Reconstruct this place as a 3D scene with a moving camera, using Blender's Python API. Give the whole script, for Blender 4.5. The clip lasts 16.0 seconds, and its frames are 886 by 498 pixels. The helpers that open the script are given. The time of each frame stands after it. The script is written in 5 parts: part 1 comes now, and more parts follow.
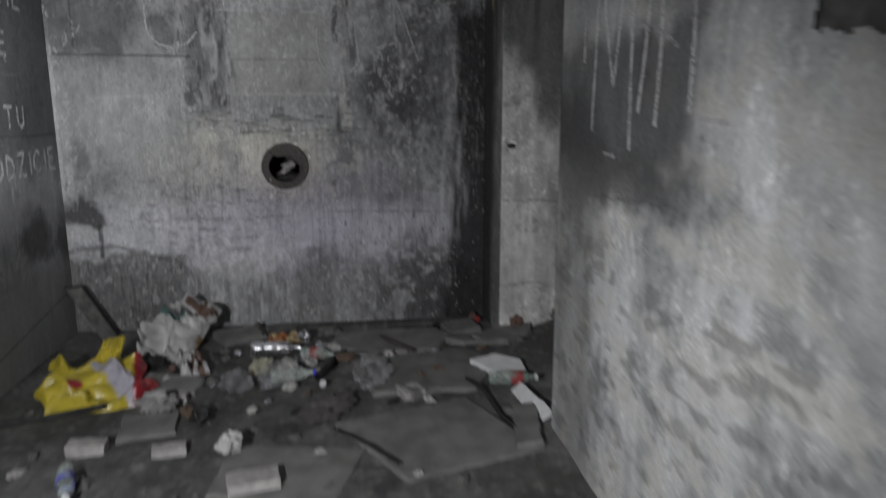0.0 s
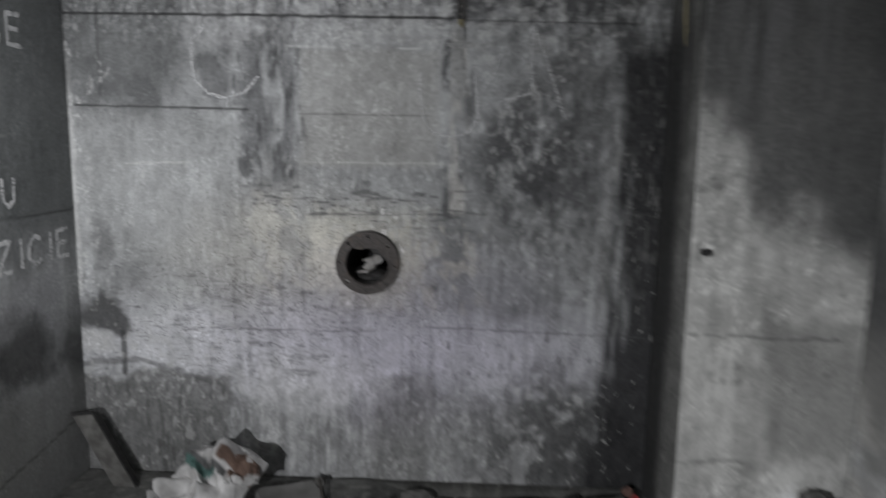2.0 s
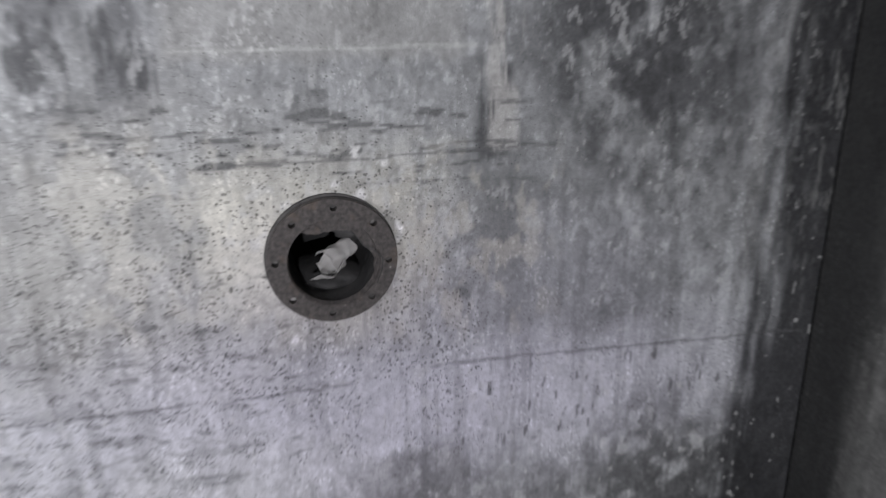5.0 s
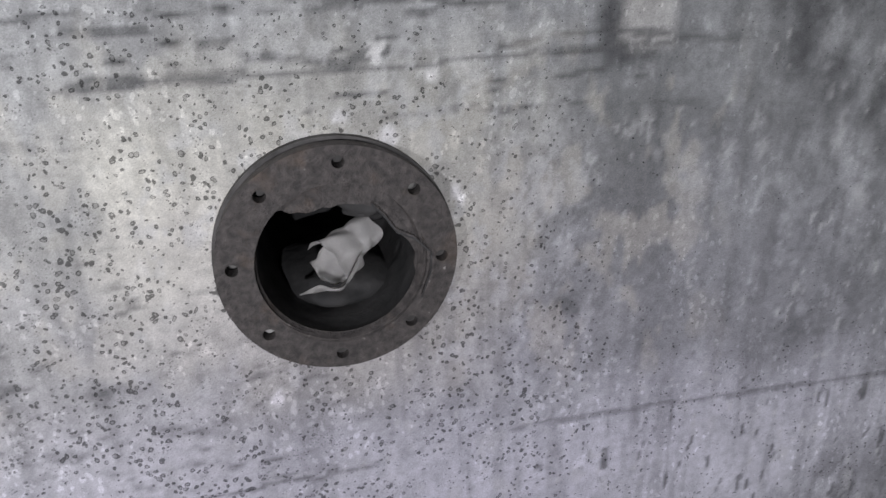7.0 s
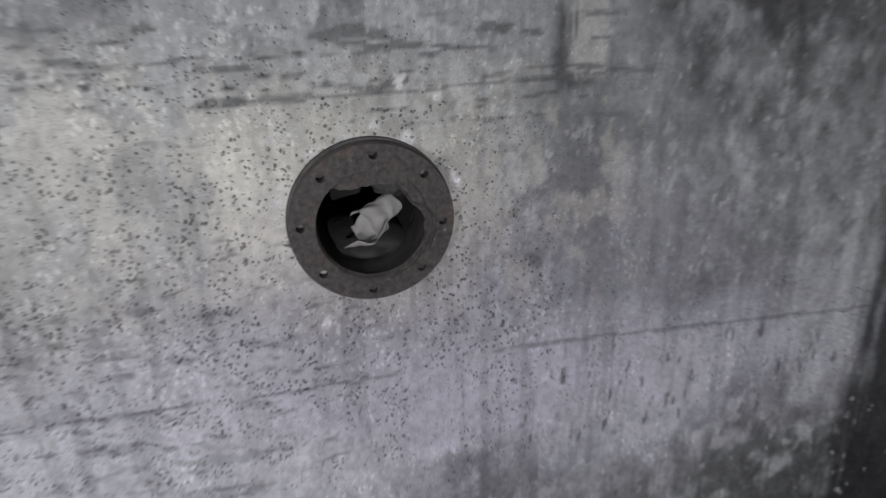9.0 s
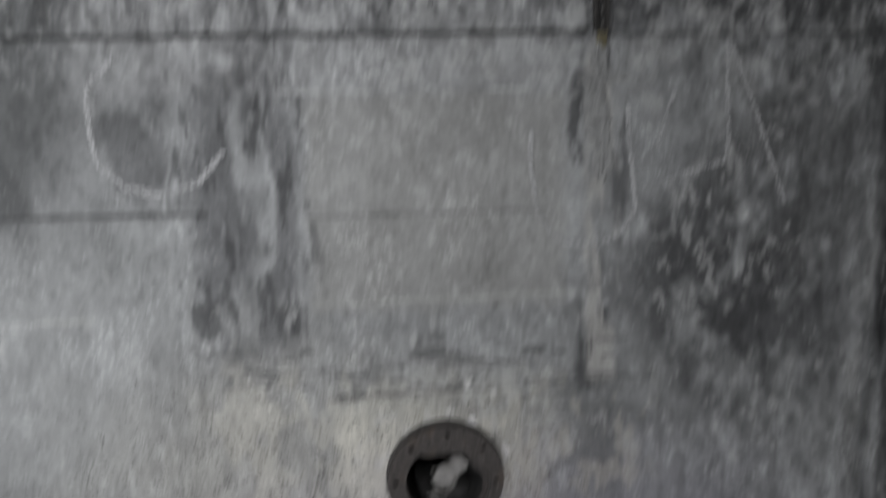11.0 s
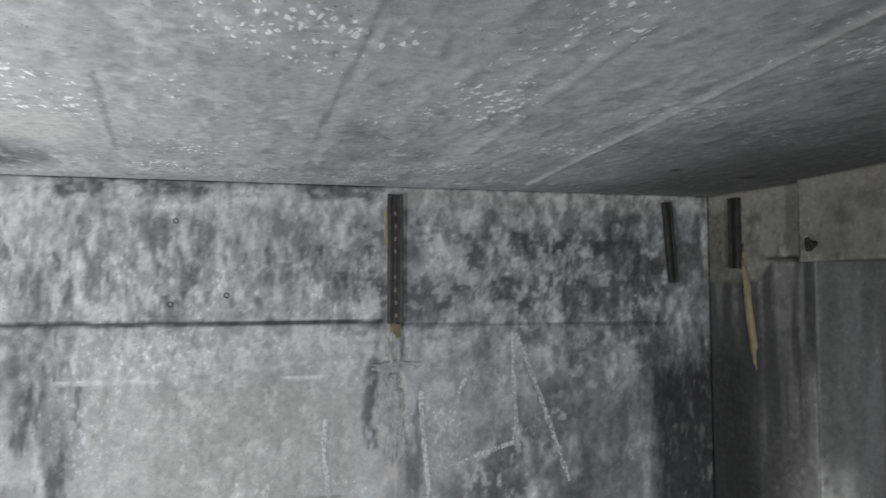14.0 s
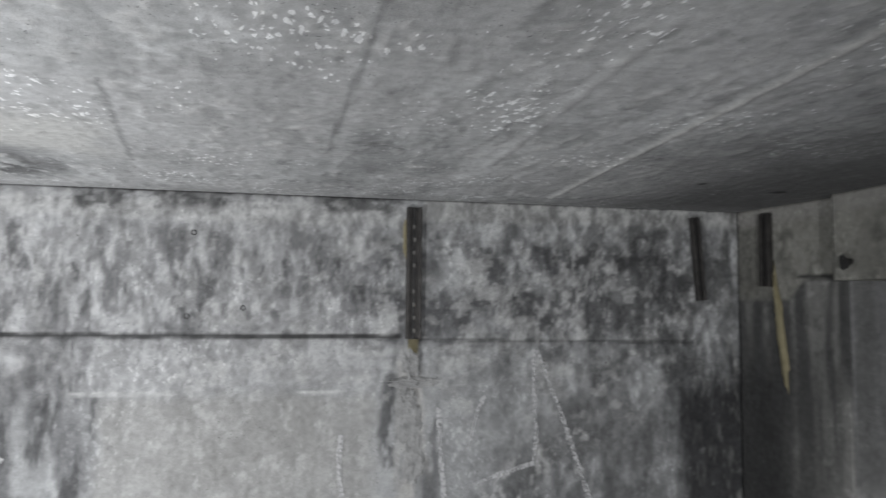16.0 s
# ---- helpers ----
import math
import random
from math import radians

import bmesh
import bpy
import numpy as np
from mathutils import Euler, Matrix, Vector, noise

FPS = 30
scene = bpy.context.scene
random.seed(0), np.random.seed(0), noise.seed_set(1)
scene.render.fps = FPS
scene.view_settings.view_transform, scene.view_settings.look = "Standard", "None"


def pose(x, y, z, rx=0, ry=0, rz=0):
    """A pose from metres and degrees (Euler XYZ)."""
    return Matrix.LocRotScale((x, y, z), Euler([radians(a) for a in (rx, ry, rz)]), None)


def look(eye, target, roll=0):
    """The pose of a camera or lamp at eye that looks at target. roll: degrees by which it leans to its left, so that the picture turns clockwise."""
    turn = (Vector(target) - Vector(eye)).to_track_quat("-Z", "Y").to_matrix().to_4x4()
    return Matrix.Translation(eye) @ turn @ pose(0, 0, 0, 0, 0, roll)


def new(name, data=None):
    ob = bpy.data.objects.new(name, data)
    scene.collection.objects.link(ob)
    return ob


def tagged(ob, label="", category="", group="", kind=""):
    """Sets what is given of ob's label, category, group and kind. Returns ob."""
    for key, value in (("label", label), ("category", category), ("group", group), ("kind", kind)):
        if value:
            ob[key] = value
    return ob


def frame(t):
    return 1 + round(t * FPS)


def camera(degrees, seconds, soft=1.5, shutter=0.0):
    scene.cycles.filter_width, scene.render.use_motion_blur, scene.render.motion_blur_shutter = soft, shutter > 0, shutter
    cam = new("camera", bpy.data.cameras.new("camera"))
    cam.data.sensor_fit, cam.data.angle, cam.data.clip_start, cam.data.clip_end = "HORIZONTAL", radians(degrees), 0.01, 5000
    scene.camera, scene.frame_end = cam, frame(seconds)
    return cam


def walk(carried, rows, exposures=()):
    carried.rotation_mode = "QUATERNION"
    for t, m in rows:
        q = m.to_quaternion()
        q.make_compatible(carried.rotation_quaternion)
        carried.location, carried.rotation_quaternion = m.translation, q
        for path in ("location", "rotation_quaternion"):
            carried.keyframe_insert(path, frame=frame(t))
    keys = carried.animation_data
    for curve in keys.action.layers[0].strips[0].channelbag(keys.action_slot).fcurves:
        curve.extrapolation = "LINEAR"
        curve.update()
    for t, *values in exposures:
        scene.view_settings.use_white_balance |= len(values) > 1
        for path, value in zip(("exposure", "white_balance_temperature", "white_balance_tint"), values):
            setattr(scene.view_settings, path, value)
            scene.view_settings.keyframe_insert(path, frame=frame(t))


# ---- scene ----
cam = camera(64.4, 16.0, soft=1.4, shutter=0.9)
PATH = [   # seconds, eye, point looked at, lean
    (0, (0.029, -0.008, 1.455), (0.29, 1.934, 1.053), -0.1),
    (0.5, (0.05, 0.357, 1.5), (0.269, 2.32, 1.186), -0.8),
    (1, (0.024, 0.724, 1.513), (0.25, 2.688, 1.214), -0.7),
    (1.5, (0.049, 1.086, 1.515), (0.174, 3.058, 1.203), -1.6),
    (2, (0.106, 1.484, 1.625), (0.021, 3.46, 1.322), 1.0),
    (2.5, (0.005, 1.685, 1.667), (-0.199, 3.639, 1.296), -0.0),
    (3, (-0.244, 1.852, 1.644), (-0.331, 3.828, 1.343), -1.4),
    (3.5, (-0.424, 2.079, 1.664), (-0.3, 4.041, 1.296), -0.7),
    (3.7, (-0.439, 2.208, 1.635), (-0.275, 4.16, 1.231), -0.7),
    (5.8, (-0.466, 3.621, 1.498), (0.027, 5.441, 0.832), -0.4),
    (6, (-0.422, 3.715, 1.433), (0.044, 5.54, 0.76), -1.0),
    (6.5, (-0.414, 3.82, 1.378), (0.028, 5.645, 0.689), -1.9),
    (7, (-0.419, 3.839, 1.376), (-0.028, 5.669, 0.67), -2.0),
    (7.5, (-0.413, 3.822, 1.38), (-0.037, 5.645, 0.647), -1.8),
    (8, (-0.407, 3.78, 1.404), (-0.056, 5.601, 0.655), -1.9),
    (8.2, (-0.419, 3.751, 1.42), (-0.047, 5.567, 0.669), -1.8),
    (10.5, (-0.565, 2.96, 1.659), (-0.234, 4.89, 1.247), -2.2),
    (11, (-0.488, 2.971, 1.863), (-0.343, 4.95, 1.611), -1.8),
    (11.5, (-0.403, 2.976, 2.169), (-0.033, 4.936, 2.011), 1.7),
    (12, (-0.309, 2.956, 2.234), (0.077, 4.918, 2.193), 0.0),
    (12.5, (-0.31, 2.938, 2.256), (0.1, 4.894, 2.341), 0.6),
    (13, (-0.309, 2.928, 2.255), (0.136, 4.875, 2.363), 0.9),
    (13.5, (-0.307, 2.921, 2.252), (0.139, 4.867, 2.367), -0.2),
    (14, (-0.3, 2.92, 2.249), (0.204, 4.852, 2.35), -0.2),
    (14.5, (-0.287, 2.915, 2.249), (0.242, 4.841, 2.352), -0.5),
    (15, (-0.284, 2.915, 2.245), (0.241, 4.841, 2.361), -0.7),
    (15.5, (-0.275, 2.924, 2.248), (0.237, 4.853, 2.379), 0.1),
    (16, (-0.269, 2.946, 2.249), (0.154, 4.895, 2.392), 0.5),
]
EXPOSURES = [(0.0, -0.62, 6450, 10), (1.0, -0.3, 6450, 10), (1.5, -0.25, 6450, 10), (2.5, -0.03, 6450, 10), (3.5, 0.12, 6400, 12), (6.0, 0.5, 6300, 14), (7.0, 0.48, 6300, 14), (8.0, 0.42, 6300, 14), (10.5, -0.22, 6450, 10), (11.5, -0.05, 6450, 10), (12.2, 0.6, 6450, 10), (16.0, 0.6, 6450, 10)]
walk(cam, [(t, look(eye, target, roll)) for t, eye, target, roll in PATH], EXPOSURES)

# ---- light: two fixed lamp stand-ins for a carried torch, no daylight reaches the chamber ----
world = bpy.data.worlds.new("underground")
world.use_nodes = True
world.node_tree.nodes["Background"].inputs["Color"].default_value = (0.6, 0.65, 0.7, 1)
world.node_tree.nodes["Background"].inputs["Strength"].default_value = 0.002
scene.world = world
# added lamp at the left wall, where the carried light works late in the walk
torch_stand_in = bpy.data.lights.new("torch_stand_in", "SPOT")
torch_stand_in.energy, torch_stand_in.shadow_soft_size, torch_stand_in.color = 107.0, 0.03, (0.965, 0.975, 1.0)
torch_stand_in.spot_size, torch_stand_in.spot_blend = radians(176), 1.0
new("torch_stand_in", torch_stand_in).matrix_world = look((-1.45, 3.0, 1.4), (-1.72, 3.85, 2.1))
# second added lamp behind the start, for the carried light's early positions
torch_stand_in_rear = bpy.data.lights.new("torch_stand_in_rear", "SPOT")
torch_stand_in_rear.energy, torch_stand_in_rear.shadow_soft_size, torch_stand_in_rear.color = 530.0, 0.04, (0.965, 0.975, 1.0)
torch_stand_in_rear.spot_size, torch_stand_in_rear.spot_blend = radians(92), 1.0
new("torch_stand_in_rear", torch_stand_in_rear).matrix_world = look((-1.0, -0.4, 1.6), (0.75, 4.67, -1.1))

# ---- plan of the chamber, metres ----
BACK, LEFT, RIGHT, TOP = 4.67, -1.755, 0.94, 2.497
FRONT = -2.6                 # wall behind the camera
DOOR_A, DOOR_B, HEAD = 2.97, 4.32, 2.3   # opening in the right wall
PIPE_X, PIPE_Z = -0.385, 1.062


# ---- number fields for weathered concrete ----
def smooth(a, b, x):
    k = np.clip((x - a) / (b - a), 0, 1)
    return k * k * (3 - 2 * k)


def vnoise(u, v, su, sv, seed):
    table = np.random.RandomState(seed).rand(128, 128)
    a, b = u / su + 31.7, v / sv + 17.3
    i, j = np.floor(a).astype(int), np.floor(b).astype(int)
    f, g = a - i, b - j
    f, g = f * f * (3 - 2 * f), g * g * (3 - 2 * g)
    i0, i1, j0, j1 = i % 128, (i + 1) % 128, j % 128, (j + 1) % 128
    return (table[i0, j0] * (1 - f) + table[i1, j0] * f) * (1 - g) + (table[i0, j1] * (1 - f) + table[i1, j1] * f) * g


def fbm(u, v, su, sv, seed, octaves=4):
    total, amp, norm = 0, 1.0, 0.0
    for k in range(octaves):
        total = total + amp * vnoise(u, v, su / 2 ** k, sv / 2 ** k, seed + k)
        norm += amp
        amp *= 0.6
    return total / norm


def warp(u, v, seed, amount=0.05, size=0.12):
    return (u + amount * 2 * (fbm(u, v, size, size, seed) - 0.5), v + amount * 2 * (fbm(u, v, size, size, seed + 50) - 0.5))


def blob(u, v, cu, cv, ru, rv, edge=0.35, seed=1, wob=0.06):
    """A stain with a ragged outline, 0 to 1."""
    a, b = warp(u, v, seed, wob)
    a, b = warp(a, b, seed + 7, min(ru, rv) * 0.45, min(ru, rv) * 1.2)
    a, b = warp(a, b, seed + 13, 0.012, 0.025)
    d = np.sqrt(((a - cu) / ru) ** 2 + ((b - cv) / rv) ** 2)
    return 1 - smooth(1 - edge, 1 + edge, d)


def patch(u, v, u0, u1, v0, v1, soft=0.03, seed=1, wob=0.02, size=0.06):
    a, b = warp(u, v, seed, wob, size)
    return smooth(u0 - soft, u0 + soft, a) * (1 - smooth(u1 - soft, u1 + soft, a)) * smooth(v0 - soft, v0 + soft, b) * (1 - smooth(v1 - soft, v1 + soft, b))


def seam(u, v, u0, v0, u1, v1, width, seed=3, wob=0.004):
    """A thin line between two places, 1 in its middle."""
    a, b = warp(u, v, seed, wob, 0.07)
    du, dv = u1 - u0, v1 - v0
    k = np.clip(((a - u0) * du + (b - v0) * dv) / (du * du + dv * dv), 0, 1)
    return 1 - smooth(width * 0.4, width, np.hypot(a - u0 - k * du, b - v0 - k * dv))


def runs(u, v, seed, width=0.03, length=0.5):
    """Vertical water runs, 0 to 1."""
    a, _ = warp(u, v, seed, 0.012, 0.15)
    return fbm(a, v, width, length, seed + 9, 3)


def worn(col, mask, value, k=1.0):
    m = (np.clip(mask, 0, 1) * k)[..., None]
    return col * (1 - m) + np.array(value) * m


def base_concrete(u, v, seed, tone=0.25):
    n = smooth(0.28, 0.72, fbm(u, v, 0.6, 0.75, seed, 5))
    cloud = smooth(0.3, 0.7, fbm(u, v, 0.17, 0.24, seed + 10, 5))
    m = smooth(0.28, 0.72, fbm(u, v, 0.045, 0.06, seed + 20, 4))
    r = smooth(0.3, 0.7, runs(u, v, seed + 40, 0.045, 0.5))
    q = smooth(0.42, 0.58, fbm(u, v, 0.075, 0.11, seed + 30, 5))
    wide = smooth(0.3, 0.7, runs(u, v, seed + 45, 0.13, 1.3))
    a = tone * (0.42 + 0.34 * n + 0.34 * cloud + 0.13 * m + 0.2 * r + 0.1 * q + 0.2 * wide)
    spots = smooth(0.6, 0.72, fbm(u, v, 0.022, 0.032, seed + 60, 3))
    a = a * (1 - 0.35 * spots * smooth(0.5, 0.62, fbm(u, v, 0.22, 0.2, seed + 63)))
    flakes = smooth(0.62, 0.72, fbm(u, v, 0.018, 0.03, seed + 70, 3))
    a = a * (1 + 0.45 * flakes * smooth(0.48, 0.62, fbm(u, v, 0.2, 0.26, seed + 73)))
    return np.stack([a * 0.985, a, a * 1.0], -1)


# ---- materials ----
def nodes_of(name):
    mat = bpy.data.materials.new(name)
    mat.use_nodes = True
    nt = mat.node_tree
    return mat, nt.nodes, nt.links, nt.nodes["Principled BSDF"]


def tex(nodes, links, kind, scale, detail=6.0, coords="Object"):
    c = nodes.new("ShaderNodeTexCoord")
    t = nodes.new(kind)
    t.inputs["Scale"].default_value = scale
    if kind == "ShaderNodeTexNoise":
        t.inputs["Detail"].default_value = detail
    links.new(c.outputs[coords], t.inputs["Vector"])
    return t


def ramp(nodes, links, source, a, b, lo, hi):
    r = nodes.new("ShaderNodeMapRange")
    r.inputs["From Min"].default_value, r.inputs["From Max"].default_value = a, b
    r.inputs["To Min"].default_value, r.inputs["To Max"].default_value = lo, hi
    links.new(source, r.inputs["Value"])
    return r.outputs["Result"]


def math_node(nodes, links, op, a, b):
    n = nodes.new("ShaderNodeMath")
    n.operation = op
    for k, s in enumerate((a, b)):
        if isinstance(s, (int, float)):
            n.inputs[k].default_value = s
        else:
            links.new(s, n.inputs[k])
    return n.outputs[0]


def concrete_mat(name, pit_scale=105.0, bump=0.5, rough=0.86, speck=0.3, stretch=(1.0, 1.0, 0.55)):
    """Weathered cast concrete: stains from the mesh's colour layer, grain and air pits from noise."""
    mat, N, L, bsdf = nodes_of(name)
    att = N.new("ShaderNodeAttribute")
    att.attribute_name = "Col"
    grain = tex(N, L, "ShaderNodeTexNoise", 620.0, 5)
    mottle = tex(N, L, "ShaderNodeTexNoise", 70.0, 7)
    pits = tex(N, L, "ShaderNodeTexVoronoi", pit_scale)
    pits.inputs["Randomness"].default_value = 1.0
    bend = tex(N, L, "ShaderNodeTexNoise", 60.0, 2)
    place = N.new("ShaderNodeVectorMath")
    place.operation = "MULTIPLY_ADD"
    L.new(bend.outputs["Color"], place.inputs[0])
    place.inputs[1].default_value = (0.012, 0.012, 0.012)
    L.new(pits.inputs["Vector"].links[0].from_socket, place.inputs[2])
    L.new(place.outputs[0], pits.inputs["Vector"])
    gate = tex(N, L, "ShaderNodeTexNoise", 23.0, 3)
    size = ramp(N, L, gate.outputs["Fac"], 0.34, 0.62, 0.1, 0.37)
    size = math_node(N, L, "MULTIPLY", size, att.outputs["Alpha"])
    hole = math_node(N, L, "LESS_THAN", pits.outputs["Distance"], size)
    k = math_node(N, L, "MULTIPLY", ramp(N, L, grain.outputs["Fac"], 0.3, 0.7, 0.8, 1.2), ramp(N, L, mottle.outputs["Fac"], 0.32, 0.68, 0.88, 1.12))
    k = math_node(N, L, "MULTIPLY", k, ramp(N, L, hole, 0, 1, 1.0, 0.3))
    dusty = math_node(N, L, "LESS_THAN", pits.outputs["Distance"], math_node(N, L, "MULTIPLY", size, ramp(N, L, bend.outputs["Fac"], 0.38, 0.62, 0.2, 0.8)))
    k = math_node(N, L, "MULTIPLY", k, ramp(N, L, dusty, 0, 1, 1.0, 2.3))
    fleck = tex(N, L, "ShaderNodeTexNoise", 38.0, 9)
    fleck.inputs["Roughness"].default_value = 0.65
    k = math_node(N, L, "MULTIPLY", k, ramp(N, L, fleck.outputs["Fac"], 0.6, 0.68, 1.0, 1.2))
    k = math_node(N, L, "MULTIPLY", k, ramp(N, L, fleck.outputs["Fac"], 0.3, 0.38, 0.78, 1.0))
    nicks = tex(N, L, "ShaderNodeTexVoronoi", pit_scale * 2.3)
    nick = math_node(N, L, "LESS_THAN", nicks.outputs["Distance"], math_node(N, L, "MULTIPLY", ramp(N, L, fleck.outputs["Fac"], 0.45, 0.6, 0.0, 0.3), att.outputs["Alpha"]))
    k = math_node(N, L, "MULTIPLY", k, ramp(N, L, nick, 0, 1, 1.0, 0.58))
    # lime specks and flakes in clusters
    specks = tex(N, L, "ShaderNodeTexVoronoi", 95.0)
    grow = N.new("ShaderNodeVectorMath")
    grow.operation = "MULTIPLY"
    L.new(place.outputs[0], grow.inputs[0])
    grow.inputs[1].default_value = stretch
    L.new(grow.outputs[0], specks.inputs["Vector"])
    cluster = tex(N, L, "ShaderNodeTexNoise", 7.0, 4)
    reach = math_node(N, L, "MULTIPLY", ramp(N, L, cluster.outputs["Fac"], 0.44, 0.64, 0.0, 0.4), ramp(N, L, mottle.outputs["Fac"], 0.38, 0.52, 0.0, 1.0))
    fleck_on = math_node(N, L, "LESS_THAN", specks.outputs["Distance"], reach)
    k = math_node(N, L, "MULTIPLY", k, ramp(N, L, fleck_on, 0, 1, 1.0, 1.0 + speck))
    scaled = N.new("ShaderNodeVectorMath")
    scaled.operation = "SCALE"
    L.new(att.outputs["Color"], scaled.inputs[0])
    L.new(k, scaled.inputs["Scale"])
    L.new(scaled.outputs[0], bsdf.inputs["Base Color"])
    h = math_node(N, L, "ADD", math_node(N, L, "MULTIPLY", mottle.outputs["Fac"], 0.6), math_node(N, L, "MULTIPLY", grain.outputs["Fac"], 0.3))
    h = math_node(N, L, "SUBTRACT", h, math_node(N, L, "MULTIPLY", hole, 1.3))
    b = N.new("ShaderNodeBump")
    b.inputs["Strength"].default_value, b.inputs["Distance"].default_value = bump, 0.004
    L.new(h, b.inputs["Height"])
    L.new(b.outputs["Normal"], bsdf.inputs["Normal"])
    L.new(ramp(N, L, mottle.outputs["Fac"], 0.3, 0.7, rough + 0.08, rough - 0.1), bsdf.inputs["Roughness"])
    bsdf.inputs["Specular IOR Level"].default_value = 0.3
    return mat


def plain_mat(name, a, b, scale=25.0, rough=0.6, metal=0.0, bump=0.3, dist=0.002, fine=180.0, trans=0.0, spec=0.5):
    """Two-tone noise material with fine relief."""
    mat, N, L, bsdf = nodes_of(name)
    big, small = tex(N, L, "ShaderNodeTexNoise", scale, 8), tex(N, L, "ShaderNodeTexNoise", fine, 4)
    mix = N.new("ShaderNodeMix")
    mix.data_type = "RGBA"
    mix.inputs["A"].default_value, mix.inputs["B"].default_value = (*a, 1), (*b, 1)
    f = math_node(N, L, "ADD", math_node(N, L, "MULTIPLY", ramp(N, L, big.outputs["Fac"], 0.35, 0.65, 0, 1), 0.7), math_node(N, L, "MULTIPLY", small.outputs["Fac"], 0.3))
    L.new(f, mix.inputs["Factor"])
    L.new(mix.outputs["Result"], bsdf.inputs["Base Color"])
    bn = N.new("ShaderNodeBump")
    bn.inputs["Strength"].default_value, bn.inputs["Distance"].default_value = bump, dist
    L.new(f, bn.inputs["Height"])
    L.new(bn.outputs["Normal"], bsdf.inputs["Normal"])
    L.new(ramp(N, L, small.outputs["Fac"], 0.3, 0.7, rough - 0.08, min(1, rough + 0.1)), bsdf.inputs["Roughness"])
    bsdf.inputs["Metallic"].default_value = metal
    bsdf.inputs["Transmission Weight"].default_value = trans
    bsdf.inputs["Specular IOR Level"].default_value = spec
    return mat


def printed_mat(name, rough=0.35, dirt=0.5):
    """Film or paper with printed colour areas, from the mesh's colour layer, soiled by noise."""
    mat, N, L, bsdf = nodes_of(name)
    att = N.new("ShaderNodeAttribute")
    att.attribute_name = "Col"
    n = tex(N, L, "ShaderNodeTexNoise", 14.0, 8)
    v = N.new("ShaderNodeVectorMath")
    v.operation = "SCALE"
    L.new(att.outputs["Color"], v.inputs[0])
    L.new(ramp(N, L, n.outputs["Fac"], 0.3, 0.75, 1.1, 1.1 - dirt), v.inputs["Scale"])
    L.new(v.outputs[0], bsdf.inputs["Base Color"])
    bsdf.inputs["Roughness"].default_value = rough
    return mat


def clear_mat(name, tint=(0.75, 0.8, 0.8), see=0.6, rough=0.12):
    """Thin dusty clear plastic film."""
    mat, N, L, bsdf = nodes_of(name)
    bsdf.inputs["Base Color"].default_value = (*tint, 1)
    bsdf.inputs["Roughness"].default_value = rough
    n = tex(N, L, "ShaderNodeTexNoise", 18.0, 6)
    t, m = N.new("ShaderNodeBsdfTransparent"), N.new("ShaderNodeMixShader")
    L.new(ramp(N, L, n.outputs["Fac"], 0.35, 0.65, see + 0.2, see - 0.25), m.inputs["Fac"])
    L.new(bsdf.outputs[0], m.inputs[1])
    L.new(t.outputs[0], m.inputs[2])
    L.new(m.outputs[0], N["Material Output"].inputs["Surface"])
    return mat


def chalk_mat(name, colour=(0.62, 0.62, 0.62), cover=0.5):
    mat, N, L, bsdf = nodes_of(name)
    bsdf.inputs["Base Color"].default_value = (*colour, 1)
    bsdf.inputs["Roughness"].default_value = 0.95
    a, b = tex(N, L, "ShaderNodeTexNoise", 110.0, 6), tex(N, L, "ShaderNodeTexNoise", 14.0, 3)
    f = math_node(N, L, "ADD", math_node(N, L, "MULTIPLY", a.outputs["Fac"], 0.6), math_node(N, L, "MULTIPLY", b.outputs["Fac"], 0.4))
    t, m = N.new("ShaderNodeBsdfTransparent"), N.new("ShaderNodeMixShader")
    L.new(ramp(N, L, f, cover - 0.08, cover + 0.1, 0.95, 0.25), m.inputs["Fac"])
    L.new(bsdf.outputs[0], m.inputs[1])
    L.new(t.outputs[0], m.inputs[2])
    L.new(m.outputs[0], N["Material Output"].inputs["Surface"])
    return mat


